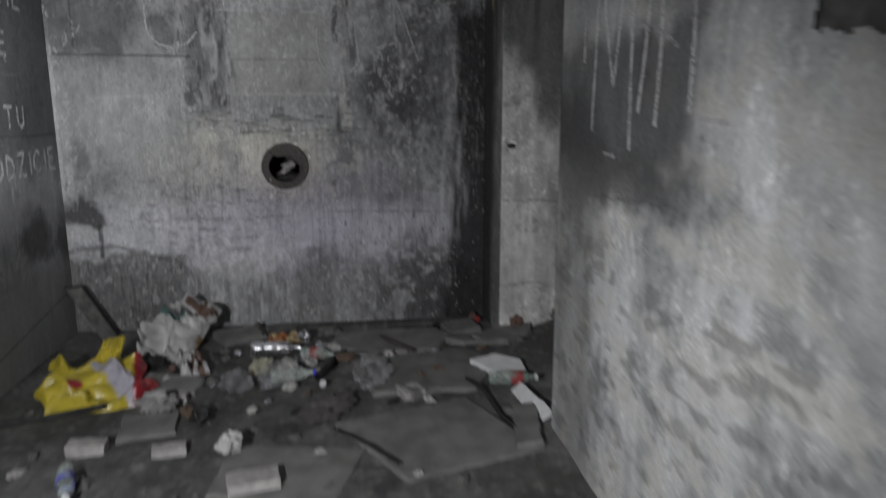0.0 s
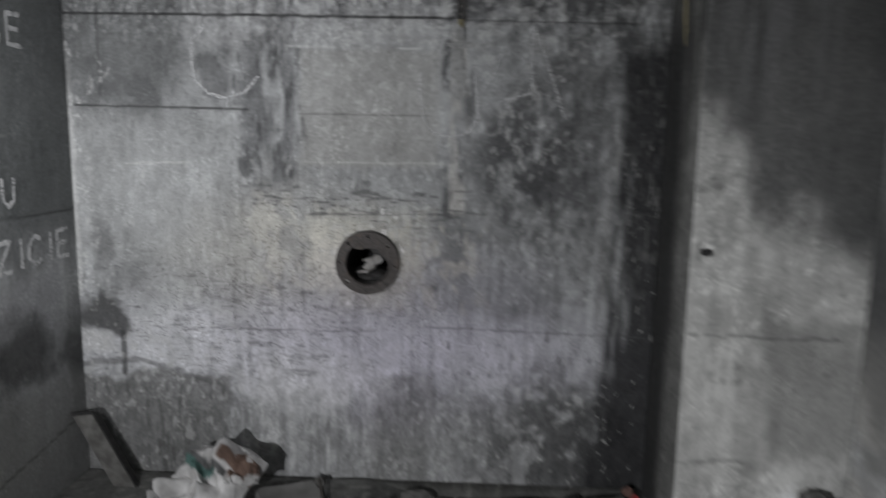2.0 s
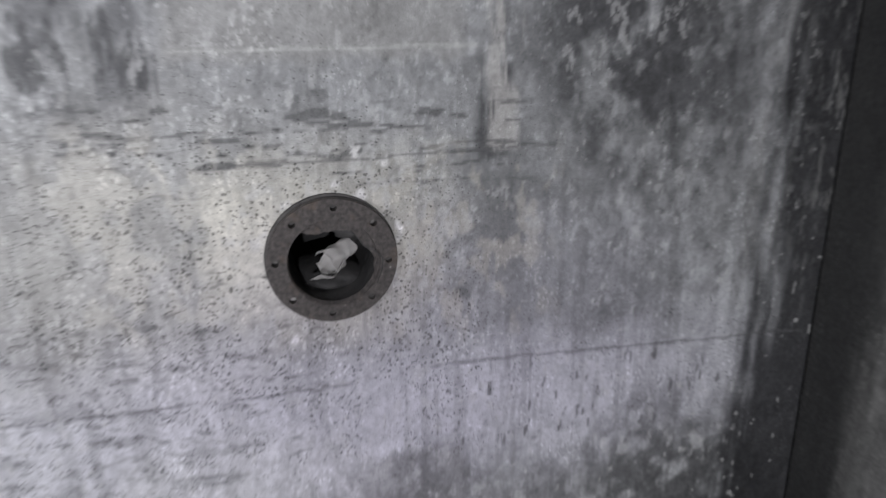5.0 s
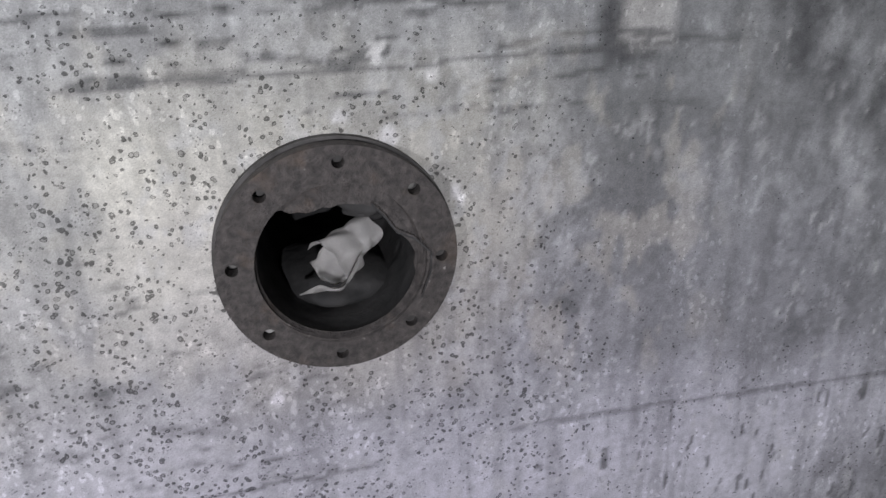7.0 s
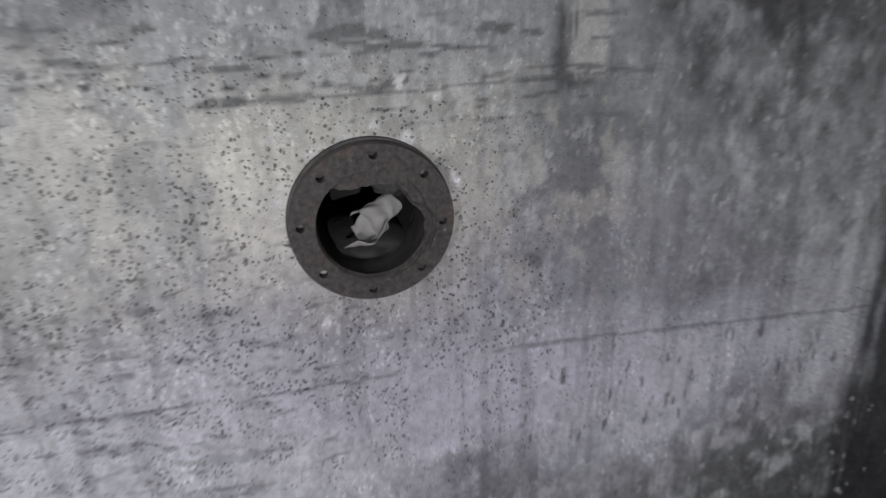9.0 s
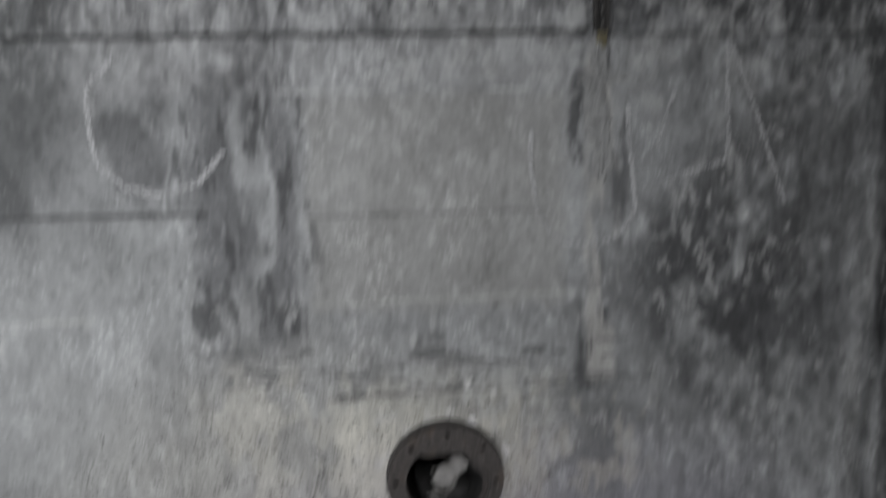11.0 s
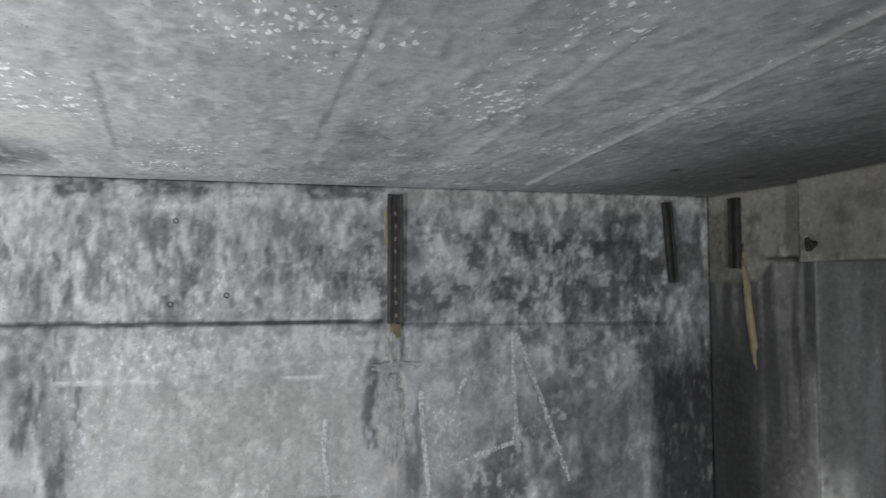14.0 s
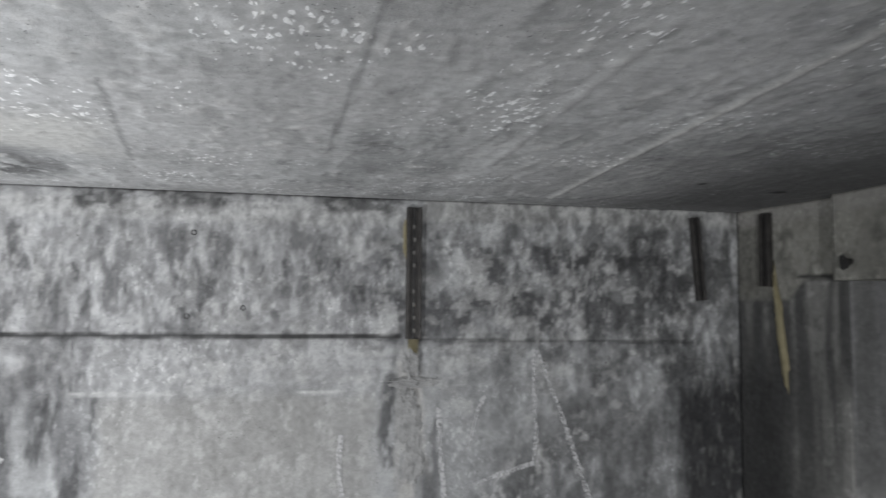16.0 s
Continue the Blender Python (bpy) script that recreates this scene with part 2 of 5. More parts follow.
M_WALL = concrete_mat("weathered concrete")
M_CEIL = concrete_mat("rough ceiling concrete", 140.0, 0.6, 0.86, 0.75, (1.3, 0.42, 1.0))
M_FLOOR = concrete_mat("trodden dirt and grit", 60.0, 1.0, 0.92, 0.12, (1.0, 1.0, 1.0))
def rusty_mat(name):
    """Old cast iron: brown-black scale, warm rust bloom and pale chipped flecks."""
    mat, N, L, bsdf = nodes_of(name)
    big, mid, fine = tex(N, L, "ShaderNodeTexNoise", 22.0, 8), tex(N, L, "ShaderNodeTexNoise", 95.0, 8), tex(N, L, "ShaderNodeTexNoise", 420.0, 5)
    def blend(a, b, factor):
        m = N.new("ShaderNodeMix")
        m.data_type = "RGBA"
        for socket, value in (("A", a), ("B", b)):
            if isinstance(value, tuple):
                m.inputs[socket].default_value = (*value, 1)
            else:
                L.new(value, m.inputs[socket])
        L.new(factor, m.inputs["Factor"])
        return m.outputs["Result"]
    c = blend((0.046, 0.041, 0.039), (0.1, 0.088, 0.082), ramp(N, L, mid.outputs["Fac"], 0.34, 0.66, 0, 1))
    c = blend(c, (0.17, 0.115, 0.075), ramp(N, L, big.outputs["Fac"], 0.58, 0.78, 0, 0.5))
    c = blend(c, (0.02, 0.018, 0.018), ramp(N, L, fine.outputs["Fac"], 0.42, 0.3, 0, 0.5))
    c = blend(c, (0.36, 0.34, 0.32), ramp(N, L, mid.outputs["Fac"], 0.69, 0.74, 0, 0.8))
    L.new(c, bsdf.inputs["Base Color"])
    h = math_node(N, L, "ADD", math_node(N, L, "MULTIPLY", mid.outputs["Fac"], 0.7), math_node(N, L, "MULTIPLY", fine.outputs["Fac"], 0.4))
    b = N.new("ShaderNodeBump")
    b.inputs["Strength"].default_value, b.inputs["Distance"].default_value = 0.8, 0.004
    L.new(h, b.inputs["Height"])
    L.new(b.outputs["Normal"], bsdf.inputs["Normal"])
    bsdf.inputs["Roughness"].default_value, bsdf.inputs["Metallic"].default_value = 0.72, 0.2
    return mat


M_RUST = rusty_mat("rusted cast iron")
M_STUD = plain_mat("dull zinc stud", (0.07, 0.068, 0.064), (0.2, 0.195, 0.18), 60, 0.6, 0.2)
M_BORE = plain_mat("sooty iron bore", (0.016, 0.016, 0.016), (0.065, 0.062, 0.06), 14, 0.8, 0.1, 0.6, 0.004, 90)
M_STEEL = plain_mat("dull dark steel", (0.035, 0.033, 0.032), (0.09, 0.085, 0.08), 40, 0.6, 0.5, 0.5, 0.002)
M_NAIL = plain_mat("pale zinc nail", (0.22, 0.215, 0.2), (0.42, 0.41, 0.39), 60, 0.5, 0.3)
M_FOAM = plain_mat("yellowed filler", (0.2, 0.175, 0.1), (0.32, 0.285, 0.18), 30, 0.9, 0, 0.8, 0.004)
M_PLASTER = plain_mat("crumbling pale plaster", (0.19, 0.19, 0.187), (0.37, 0.37, 0.362), 35, 0.95, 0, 1.0, 0.006)
M_RAG = plain_mat("dusty white cloth", (0.5, 0.48, 0.46), (0.72, 0.7, 0.68), 22, 0.9, 0, 0.6, 0.002, 500)
M_SLAB = plain_mat("broken concrete screed", (0.12, 0.118, 0.11), (0.24, 0.235, 0.225), 9, 0.9, 0, 0.8, 0.004, 130)
M_BRICK = plain_mat("dusty pale brick", (0.27, 0.26, 0.25), (0.47, 0.45, 0.43), 20, 0.92, 0, 0.9, 0.004, 150)
M_STONE = plain_mat("grey rubble stone", (0.07, 0.067, 0.062), (0.2, 0.195, 0.185), 18, 0.92, 0, 1.0, 0.006, 160)
M_REDSTONE = plain_mat("reddish brick crumb", (0.1, 0.055, 0.045), (0.18, 0.11, 0.09), 30, 0.92, 0, 1.0, 0.004, 160)
M_BLACK = plain_mat("charred black scrap", (0.008, 0.008, 0.008), (0.035, 0.033, 0.032), 25, 0.6, 0, 0.8, 0.004)
M_PRINT = printed_mat("printed plastic film")
M_PAPER = printed_mat("soiled paper and woven film", 0.75, 0.55)
M_FOIL = plain_mat("crumpled silver foil", (0.5, 0.5, 0.52), (0.85, 0.85, 0.87), 20, 0.22, 0.9, 0.5, 0.003, 90)
M_CLEAR = clear_mat("clear plastic film", (0.4, 0.4, 0.41), 0.86, 0.05)
M_PET = clear_mat("clear bottle plastic", (0.6, 0.68, 0.62), 0.68, 0.06)
M_GREEN = clear_mat("greenish bottle plastic", (0.36, 0.42, 0.37), 0.6, 0.08)
M_RED = plain_mat("red printed label", (0.24, 0.03, 0.035), (0.36, 0.06, 0.06), 20, 0.4)
M_BLUE = plain_mat("violet blue plastic", (0.03, 0.025, 0.5), (0.08, 0.06, 0.75), 20, 0.35)
M_WHITEP = plain_mat("white plastic", (0.6, 0.6, 0.6), (0.78, 0.78, 0.78), 20, 0.4)
M_ROOT = plain_mat("old grey wood stick", (0.03, 0.027, 0.024), (0.09, 0.08, 0.07), 30, 0.85, 0, 0.8, 0.003)
M_CHALK = chalk_mat("white chalk", (0.72, 0.72, 0.72), 0.44)
M_CHALK_FAINT = chalk_mat("worn white chalk", (0.55, 0.55, 0.55), 0.475)


# ---- builders ----
def mesh_object(name, bm, mat, smooth_faces=False):
    me = bpy.data.meshes.new(name)
    bm.normal_update()
    bm.to_mesh(me)
    bm.free()
    me.materials.append(mat)
    if smooth_faces:
        me.polygons.foreach_set("use_smooth", [True] * len(me.polygons))
    return new(name, me)


def part(name, bm, mat, parent, label="", smooth_faces=False):
    ob = mesh_object(name, bm, mat, smooth_faces)
    ob.parent = parent
    return tagged(ob, label)


def holder(name, m, label, category, group=""):
    ob = new(name)
    ob.empty_display_size = 0.05
    ob.matrix_world = m
    return tagged(ob, label, category, group)


def box_bm(x0, x1, y0, y1, z0, z1, bevel=0.0):
    bm = bmesh.new()
    bmesh.ops.create_cube(bm, size=1.0, matrix=Matrix.LocRotScale(((x0 + x1) / 2, (y0 + y1) / 2, (z0 + z1) / 2), None, (x1 - x0, y1 - y0, z1 - z0)))
    if bevel:
        bmesh.ops.bevel(bm, geom=bm.edges[:], offset=bevel, segments=2, affect="EDGES", profile=0.6)
    return bm


def lathe(profile, segments=28, axis="Z"):
    """A turned body from (radius, height) pairs."""
    bm = bmesh.new()
    rings = []
    for r, h in profile:
        ring = []
        for k in range(segments):
            a = 2 * math.pi * k / segments
            ring.append(bm.verts.new((r * math.cos(a), r * math.sin(a), h) if axis == "Z" else (r * math.cos(a), h, r * math.sin(a))))
        rings.append(ring)
    for a, b in zip(rings, rings[1:]):
        for k in range(segments):
            bm.faces.new((a[k], a[(k + 1) % segments], b[(k + 1) % segments], b[k]))
    bmesh.ops.recalc_face_normals(bm, faces=bm.faces[:])
    return bm


def field_sheet(name, origin, ua, va, ulen, vlen, step, paint, relief, mat, thick=0.3, drop=None):
    """A slab of concrete whose face is a fine sheet with its stains and relief. ua x va points into the room.
    paint(u, v) gives colour and pit density, relief(u, v) metres out of the face, drop(u, v) true where the face is cut away."""
    o, ua, va = Vector(origin), Vector(ua), Vector(va)
    n = ua.cross(va)
    nu, nv = max(2, round(ulen / step) + 1), max(2, round(vlen / step) + 1)
    u, v = np.meshgrid(np.linspace(0, ulen, nu), np.linspace(0, vlen, nv), indexing="ij")
    wu = u + o.dot(ua)
    wv = v + o.dot(va)
    h = relief(wu, wv)
    h = h * smooth(0, 0.012, u) * smooth(0, 0.012, ulen - u) * smooth(0, 0.012, v) * smooth(0, 0.012, vlen - v)
    p = np.array(o)[None, None] + u[..., None] * np.array(ua) + v[..., None] * np.array(va) + h[..., None] * np.array(n)
    col, pit = paint(wu, wv)
    rgba = np.concatenate([np.clip(col, 0.004, 0.9), np.clip(pit, 0, 1)[..., None]], -1).reshape(-1, 4)
    idx = np.arange(nu * nv).reshape(nu, nv)
    quads = np.stack([idx[:-1, :-1], idx[1:, :-1], idx[1:, 1:], idx[:-1, 1:]], -1)
    if drop is not None:
        quads = quads[~drop((wu[:-1, :-1] + wu[1:, 1:]) / 2, (wv[:-1, :-1] + wv[1:, 1:]) / 2)]
    quads = quads.reshape(-1, 4)
    rim = np.concatenate([idx[:, 0], idx[-1, 1:], idx[-2::-1, -1], idx[0, -2:0:-1]])
    flat = p.reshape(-1, 3)
    back = flat[rim] - np.array(n) * thick
    m = len(rim)
    first = nu * nv
    ring = first + np.arange(m)
    sides = np.stack([rim, ring, np.roll(ring, -1), np.roll(rim, -1)], -1)
    corner = [first, first + nu - 1, first + nu + nv - 2, first + 2 * nu + nv - 3]
    verts = np.concatenate([flat, back])
    rgba = np.concatenate([rgba, rgba[rim]])
    faces = np.concatenate([quads, sides])
    me = bpy.data.meshes.new(name)
    me.vertices.add(len(verts))
    me.vertices.foreach_set("co", verts.astype(np.float32).ravel())
    total = len(faces) + 1
    me.loops.add(len(faces) * 4 + 4)
    me.loops.foreach_set("vertex_index", np.concatenate([faces.ravel(), corner[::-1]]).astype(np.int32))
    me.polygons.add(total)
    me.polygons.foreach_set("loop_start", (np.arange(total) * 4).astype(np.int32))
    flags = np.zeros(total, dtype=bool)
    flags[:len(quads)] = True
    me.polygons.foreach_set("use_smooth", flags)
    me.update(calc_edges=True)
    layer = me.attributes.new("Col", "FLOAT_COLOR", "POINT")
    layer.data.foreach_set("color", rgba.astype(np.float32).ravel())
    me.materials.append(mat)
    return tagged(new(name, me), kind="structure")


# ---- concrete of each face: stains, runs, seams, in places light put into the colour ----
def back_paint(u, v):
    c = base_concrete(u, v, 11, 0.26)
    r = runs(u, v, 5)
    # cast panels of slightly different tone
    c = worn(c, patch(u, v, -0.68, -0.06, 1.5, 2.02, 0.02, 21), (0.3, 0.295, 0.28), 0.55)
    c = worn(c, patch(u, v, -1.8, -0.98, 1.05, 1.75, 0.05, 22), (0.3, 0.305, 0.3), 0.4)
    c = worn(c, patch(u, v, -1.2, -0.05, 2.03, 2.5, 0.03, 23), (0.39, 0.39, 0.39), 0.5)
    # pale lime bloom in a band above the damp zone
    c = worn(c, blob(u, v, -0.9, 0.62, 0.85, 0.22, 0.7, 31, 0.1), (0.57, 0.57, 0.59), 0.9)
    c = worn(c, blob(u, v, 0.2, 0.6, 0.75, 0.16, 0.8, 32, 0.1), (0.5, 0.5, 0.52), 0.85)
    c = worn(c, blob(u, v, -0.75, 1.05, 0.5, 0.28, 0.8, 33, 0.1), (0.42, 0.41, 0.38), 0.6)
    c = worn(c, blob(u, v, -0.38, 1.12, 0.24, 0.2, 0.5, 34, 0.08), (0.55, 0.53, 0.46), 0.7)
    c = worn(c, blob(u, v, -0.58, 1.12, 0.1, 0.15, 0.5, 35, 0.06), (0.6, 0.58, 0.51), 0.75)
    # damp grey foot of the wall in two tongues, paler between them
    foot = smooth(0.52, 0.3, v + 0.16 * (fbm(u, v, 0.2, 0.4, 41) - 0.5))
    c = worn(c, foot * patch(u, v, -1.0, 0.6, -0.2, 0.6, 0.1, 40), (0.3, 0.3, 0.3), 0.5)
    c = worn(c, patch(u, v, -1.9, -1.04, -0.2, 0.5, 0.015, 42, 0.07, 0.16), (0.165, 0.165, 0.162), 0.85)
    c = worn(c, patch(u, v, -0.37, -0.08, -0.2, 0.53, 0.03, 43, 0.07, 0.13), (0.19, 0.19, 0.186), 0.75)
    c = worn(c, seam(u, v, -1.76, 0.54, -1.5, 0.57, 0.022, 45, 0.015) + seam(u, v, -1.5, 0.57, -1.1, 0.46, 0.018, 46, 0.015), (0.1, 0.1, 0.1), 0.6)
    c = worn(c, smooth(0.6, 0.7, fbm(u, v, 0.018, 0.16, 47, 3)) * patch(u, v, -1.9, -1.05, -0.2, 0.45, 0.04, 48), (0.08, 0.08, 0.078), 0.6)
    c = worn(c, smooth(0.6, 0.7, fbm(u, v, 0.025, 0.2, 49, 3)) * foot, (0.17, 0.17, 0.168), 0.5)
    c = worn(c, smooth(0.52, 0.62, fbm(u, v, 0.05, 0.5, 586, 3)) * patch(u, v, -1.02, -0.36, 0.02, 0.62, 0.05, 587, 0.05), (0.5, 0.5, 0.5), 0.5)
    c = worn(c, smooth(0.54, 0.62, fbm(u, v, 0.022, 0.35, 588, 3)) * patch(u, v, -1.2, 0.7, 0.35, 1.5, 0.1, 589, 0.06), (0.17, 0.17, 0.168), 0.3)
    c = worn(c, blob(u, v, -0.62, 0.5, 0.3, 0.14, 0.6, 50, 0.08), (0.6, 0.6, 0.6), 0.6)
    c = worn(c, smooth(-1.728, -1.738, u + 0.03 * (fbm(u, v, 0.05, 0.05, 580, 3) - 0.5)) * smooth(0.84, 0.9, v), (0.46, 0.46, 0.45), 0.6)
    # corner stains
    c = worn(c, blob(u, v, -1.64, 0.8, 0.13, 0.1, 0.3, 51, 0.05), (0.055, 0.055, 0.055), 0.9)
    c = worn(c, patch(u, v, -1.76, -1.6, 0.6, 0.7, 0.015, 52, 0.012), (0.5, 0.5, 0.5), 0.8)
    c = worn(c, seam(u, v, -1.55, 0.7, -1.55, 0.5, 0.02, 53), (0.06, 0.06, 0.06), 0.8)
    c = worn(c, blob(u, v, -1.62, 1.13, 0.06, 0.11, 0.6, 54, 0.05), (0.1, 0.1, 0.1), 0.7)
    # soot and run-off columns
    c = worn(c, patch(u, v, -0.81, -0.69, 2.0, 2.17, 0.015, 579, 0.05, 0.08) * smooth(0.3, 0.5, fbm(u, v, 0.03, 0.08, 582, 4)), (0.1, 0.1, 0.103), 0.75)
    c = worn(c, patch(u, v, -0.96, -0.69, 1.42, 2.03, 0.04, 61, 0.05, 0.1) * smooth(0.4, 0.56, fbm(u, v, 0.05, 0.22, 62, 5)), (0.1, 0.1, 0.103), 0.7)
    c = worn(c, patch(u, v, -1.0, -0.66, 1.4, 2.1, 0.05, 161, 0.06, 0.1) * smooth(0.54, 0.68, fbm(u, v, 0.022, 0.08, 162, 4)), (0.045, 0.045, 0.046), 0.65)
    c = worn(c, patch(u, v, -0.044, -0.006, 1.85, 2.06, 0.01, 63, 0.025, 0.07) * smooth(0.36, 0.5, fbm(u, v, 0.02, 0.09, 263, 4)), (0.06, 0.06, 0.062), 0.8)
    c = worn(c, patch(u, v, -0.03, 0.035, 1.27, 1.5, 0.015, 163, 0.03, 0.08) * smooth(0.36, 0.5, fbm(u, v, 0.035, 0.16, 64, 4)), (0.06, 0.06, 0.062), 0.85)
    c = worn(c, patch(u, v, 0.06, 0.1, 1.62, 2.0, 0.012, 164, 0.025, 0.06) * smooth(0.4, 0.54, fbm(u, v, 0.03, 0.12, 264, 4)), (0.07, 0.07, 0.072), 0.7)
    c = worn(c, blob(u, v, 0.4, 1.5, 0.32, 0.3, 0.5, 65, 0.12) * smooth(0.3, 0.56, fbm(u, v, 0.07, 0.09, 165, 5)), (0.065, 0.065, 0.067), 0.9)
    c = worn(c, blob(u, v, 0.3, 2.28, 0.5, 0.16, 0.5, 66, 0.12) * smooth(0.36, 0.54, fbm(u, v, 0.07, 0.07, 67, 5)), (0.08, 0.08, 0.083), 0.85)
    c = worn(c, blob(u, v, 0.7, 2.3, 0.2, 0.14, 0.6, 68, 0.08), (0.07, 0.07, 0.07), 0.7)
    c = worn(c, blob(u, v, 0.52, 1.85, 0.25, 0.3, 0.6, 69, 0.1) * smooth(0.35, 0.6, fbm(u, v, 0.09, 0.14, 70)), (0.09, 0.09, 0.09), 0.75)
    c = worn(c, blob(u, v, 0.56, 0.18, 0.36, 0.32, 0.5, 71, 0.1) * smooth(0.3, 0.5, fbm(u, v, 0.08, 0.1, 72)), (0.06, 0.06, 0.06), 0.85)
    # old paint flaked in the upper left
    c = worn(c, patch(u, v, -1.9, -0.08, 2.15, 2.42, 0.02, 73) * smooth(0.5, 0.6, fbm(u, v, 0.028, 0.1, 74, 5)) * smooth(0.1, -0.5, u), (0.1, 0.1, 0.103), 0.6)
    c = worn(c, patch(u, v, -1.9, -0.02, 2.16, 2.36, 0.03, 573) * smooth(0.56, 0.66, fbm(u, v, 0.016, 0.06, 574, 4)) * smooth(0.42, 0.6, fbm(u, v, 0.2, 0.12, 575, 3)), (0.07, 0.07, 0.072), 0.7)
    c = worn(c, patch(u, v, -0.9, 0.0, 2.43, 2.475, 0.006, 576, 0.012), (0.42, 0.42, 0.41), 0.5)
    c = worn(c, smooth(0.55, 0.63, fbm(u, v, 0.05, 0.035, 577, 5)) * patch(u, v, -0.5, 0.8, 1.95, 2.42, 0.06, 578, 0.05), (0.44, 0.44, 0.43), 0.45)
    c = worn(c, patch(u, v, -1.9, -0.75, 1.76, 2.2, 0.05, 75, 0.08, 0.2) * smooth(0.42, 0.6, fbm(u, v, 0.14, 0.18, 76)), (0.1, 0.1, 0.102), 0.7)
    c = worn(c, patch(u, v, 0.05, 0.95, 2.448, 2.52, 0.008, 77, 0.015), (0.36, 0.36, 0.35), 0.8)
    c = worn(c, patch(u, v, -1.8, 0.0, 2.46, 2.52, 0.01, 78, 0.02) * smooth(0.45, 0.6, fbm(u, v, 0.08, 0.03, 79)), (0.06, 0.06, 0.06), 0.8)
    c = worn(c, blob(u, v, 0.75, 1.2, 0.06, 0.5, 0.6, 166, 0.06) * smooth(0.42, 0.6, fbm(u, v, 0.03, 0.09, 167)), (0.36, 0.36, 0.35), 0.7)
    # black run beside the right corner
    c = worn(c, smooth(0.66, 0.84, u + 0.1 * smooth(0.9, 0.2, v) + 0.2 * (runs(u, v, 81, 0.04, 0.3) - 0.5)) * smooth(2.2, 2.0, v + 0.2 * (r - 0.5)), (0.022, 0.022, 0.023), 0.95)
    c = worn(c, smooth(0.72, 0.95, u) * smooth(0.55, 0.75, runs(u, v, 82, 0.014, 0.06)) * smooth(0.6, 1.2, v), (0.2, 0.2, 0.19), 0.6)
    # loose plaster under the first rail, drips and chips
    c = worn(c, patch(u, v, -0.004, 0.064, 1.3, 2.1, 0.012, 84, 0.02, 0.05) * smooth(0.36, 0.5, fbm(u, v, 0.04, 0.2, 85)), (0.42, 0.41, 0.39), 0.75)
    c = worn(c, smooth(0.74, 0.82, fbm(u, v, 0.016, 0.03, 86, 3)) * smooth(2.4, 0.5, v), (0.5, 0.5, 0.48), 0.6)
    c = worn(c, smooth(0.7, 0.8, fbm(u, v, 0.06, 0.016, 87, 3)) * patch(u, v, -1.0, -0.4, 1.28, 1.42, 0.03, 88), (0.06, 0.06, 0.06), 0.9)
    c = worn(c, smooth(0.66, 0.8, fbm(u, v, 0.05, 0.012, 89, 3)) * patch(u, v, -1.75, -0.4, 0.5, 1.1, 0.06, 90), (0.09, 0.09, 0.09), 0.55)
    c = worn(c, smooth(0.7, 0.78, fbm(u, v, 0.012, 0.05, 91, 3)) * patch(u, v, -0.2, 0.7, 0.5, 0.75, 0.03, 92), (0.1, 0.1, 0.1), 0.8)
    c = worn(c, smooth(0.62, 0.7, fbm(u, v, 0.09, 0.012, 401, 3)) * patch(u, v, -0.95, 0.1, 1.22, 1.42, 0.03, 402, 0.03), (0.1, 0.1, 0.1), 0.75)
    c = worn(c, smooth(0.58, 0.66, fbm(u + v, v, 0.07, 0.02, 403, 3)) * patch(u, v, -1.3, -0.55, 0.5, 0.95, 0.05, 404, 0.04), (0.14, 0.14, 0.14), 0.35)
    c = worn(c, smooth(0.57, 0.66, fbm(u, v, 0.05, 0.09, 405, 4)) * patch(u, v, -0.25, 0.15, 0.85, 1.3, 0.06, 406, 0.05), (0.44, 0.42, 0.37), 0.5)
    c = worn(c, smooth(0.55, 0.64, fbm(u, v, 0.07, 0.1, 407, 4)) * patch(u, v, -0.95, -0.5, 0.9, 1.35, 0.06, 408, 0.05), (0.47, 0.455, 0.41), 0.55)
    for k, (cu, cv) in enumerate(((-0.222, 1.13), (-0.31, 1.31), (-0.305, 1.205), (-0.47, 0.872), (-0.36, 1.235), (-0.25, 1.28))):
        c = worn(c, blob(u, v, cu, cv, 0.008, 0.011, 0.4, 500 + k, 0.006), (0.66, 0.65, 0.63), 0.9)
    # darker towards the upper left corner
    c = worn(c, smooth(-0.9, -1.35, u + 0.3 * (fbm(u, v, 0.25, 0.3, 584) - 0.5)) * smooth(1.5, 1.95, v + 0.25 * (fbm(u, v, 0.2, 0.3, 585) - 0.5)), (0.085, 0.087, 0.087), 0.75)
    # fine flaking of the upper lift
    high = smooth(1.95, 2.2, v)
    c = worn(c, smooth(0.6, 0.66, fbm(u, v, 0.014, 0.022, 590, 3)) * high, (0.48, 0.48, 0.47), 0.28)
    c = worn(c, smooth(0.6, 0.66, fbm(u, v, 0.012, 0.024, 591, 3)) * high, (0.09, 0.09, 0.09), 0.28)
    # seams
    c = worn(c, seam(u, v, -1.8, 2.165, 0.0, 2.157, 0.008) + 0.6 * seam(u, v, 0.04, 2.15, 0.8, 2.14, 0.006), (0.03, 0.03, 0.03), 0.9)
    c = worn(c, (seam(u, v, -0.74, 2.03, -0.52, 2.027, 0.006, 5) + seam(u, v, -0.25, 2.025, -0.1, 2.023, 0.005, 5)) * smooth(0.35, 0.55, fbm(u, v, 0.06, 0.05, 581, 3)), (0.5, 0.5, 0.49), 0.7)
    c = worn(c, seam(u, v, -0.69, 1.738, -0.1, 1.735, 0.005, 14), (0.09, 0.09, 0.088), 0.55)
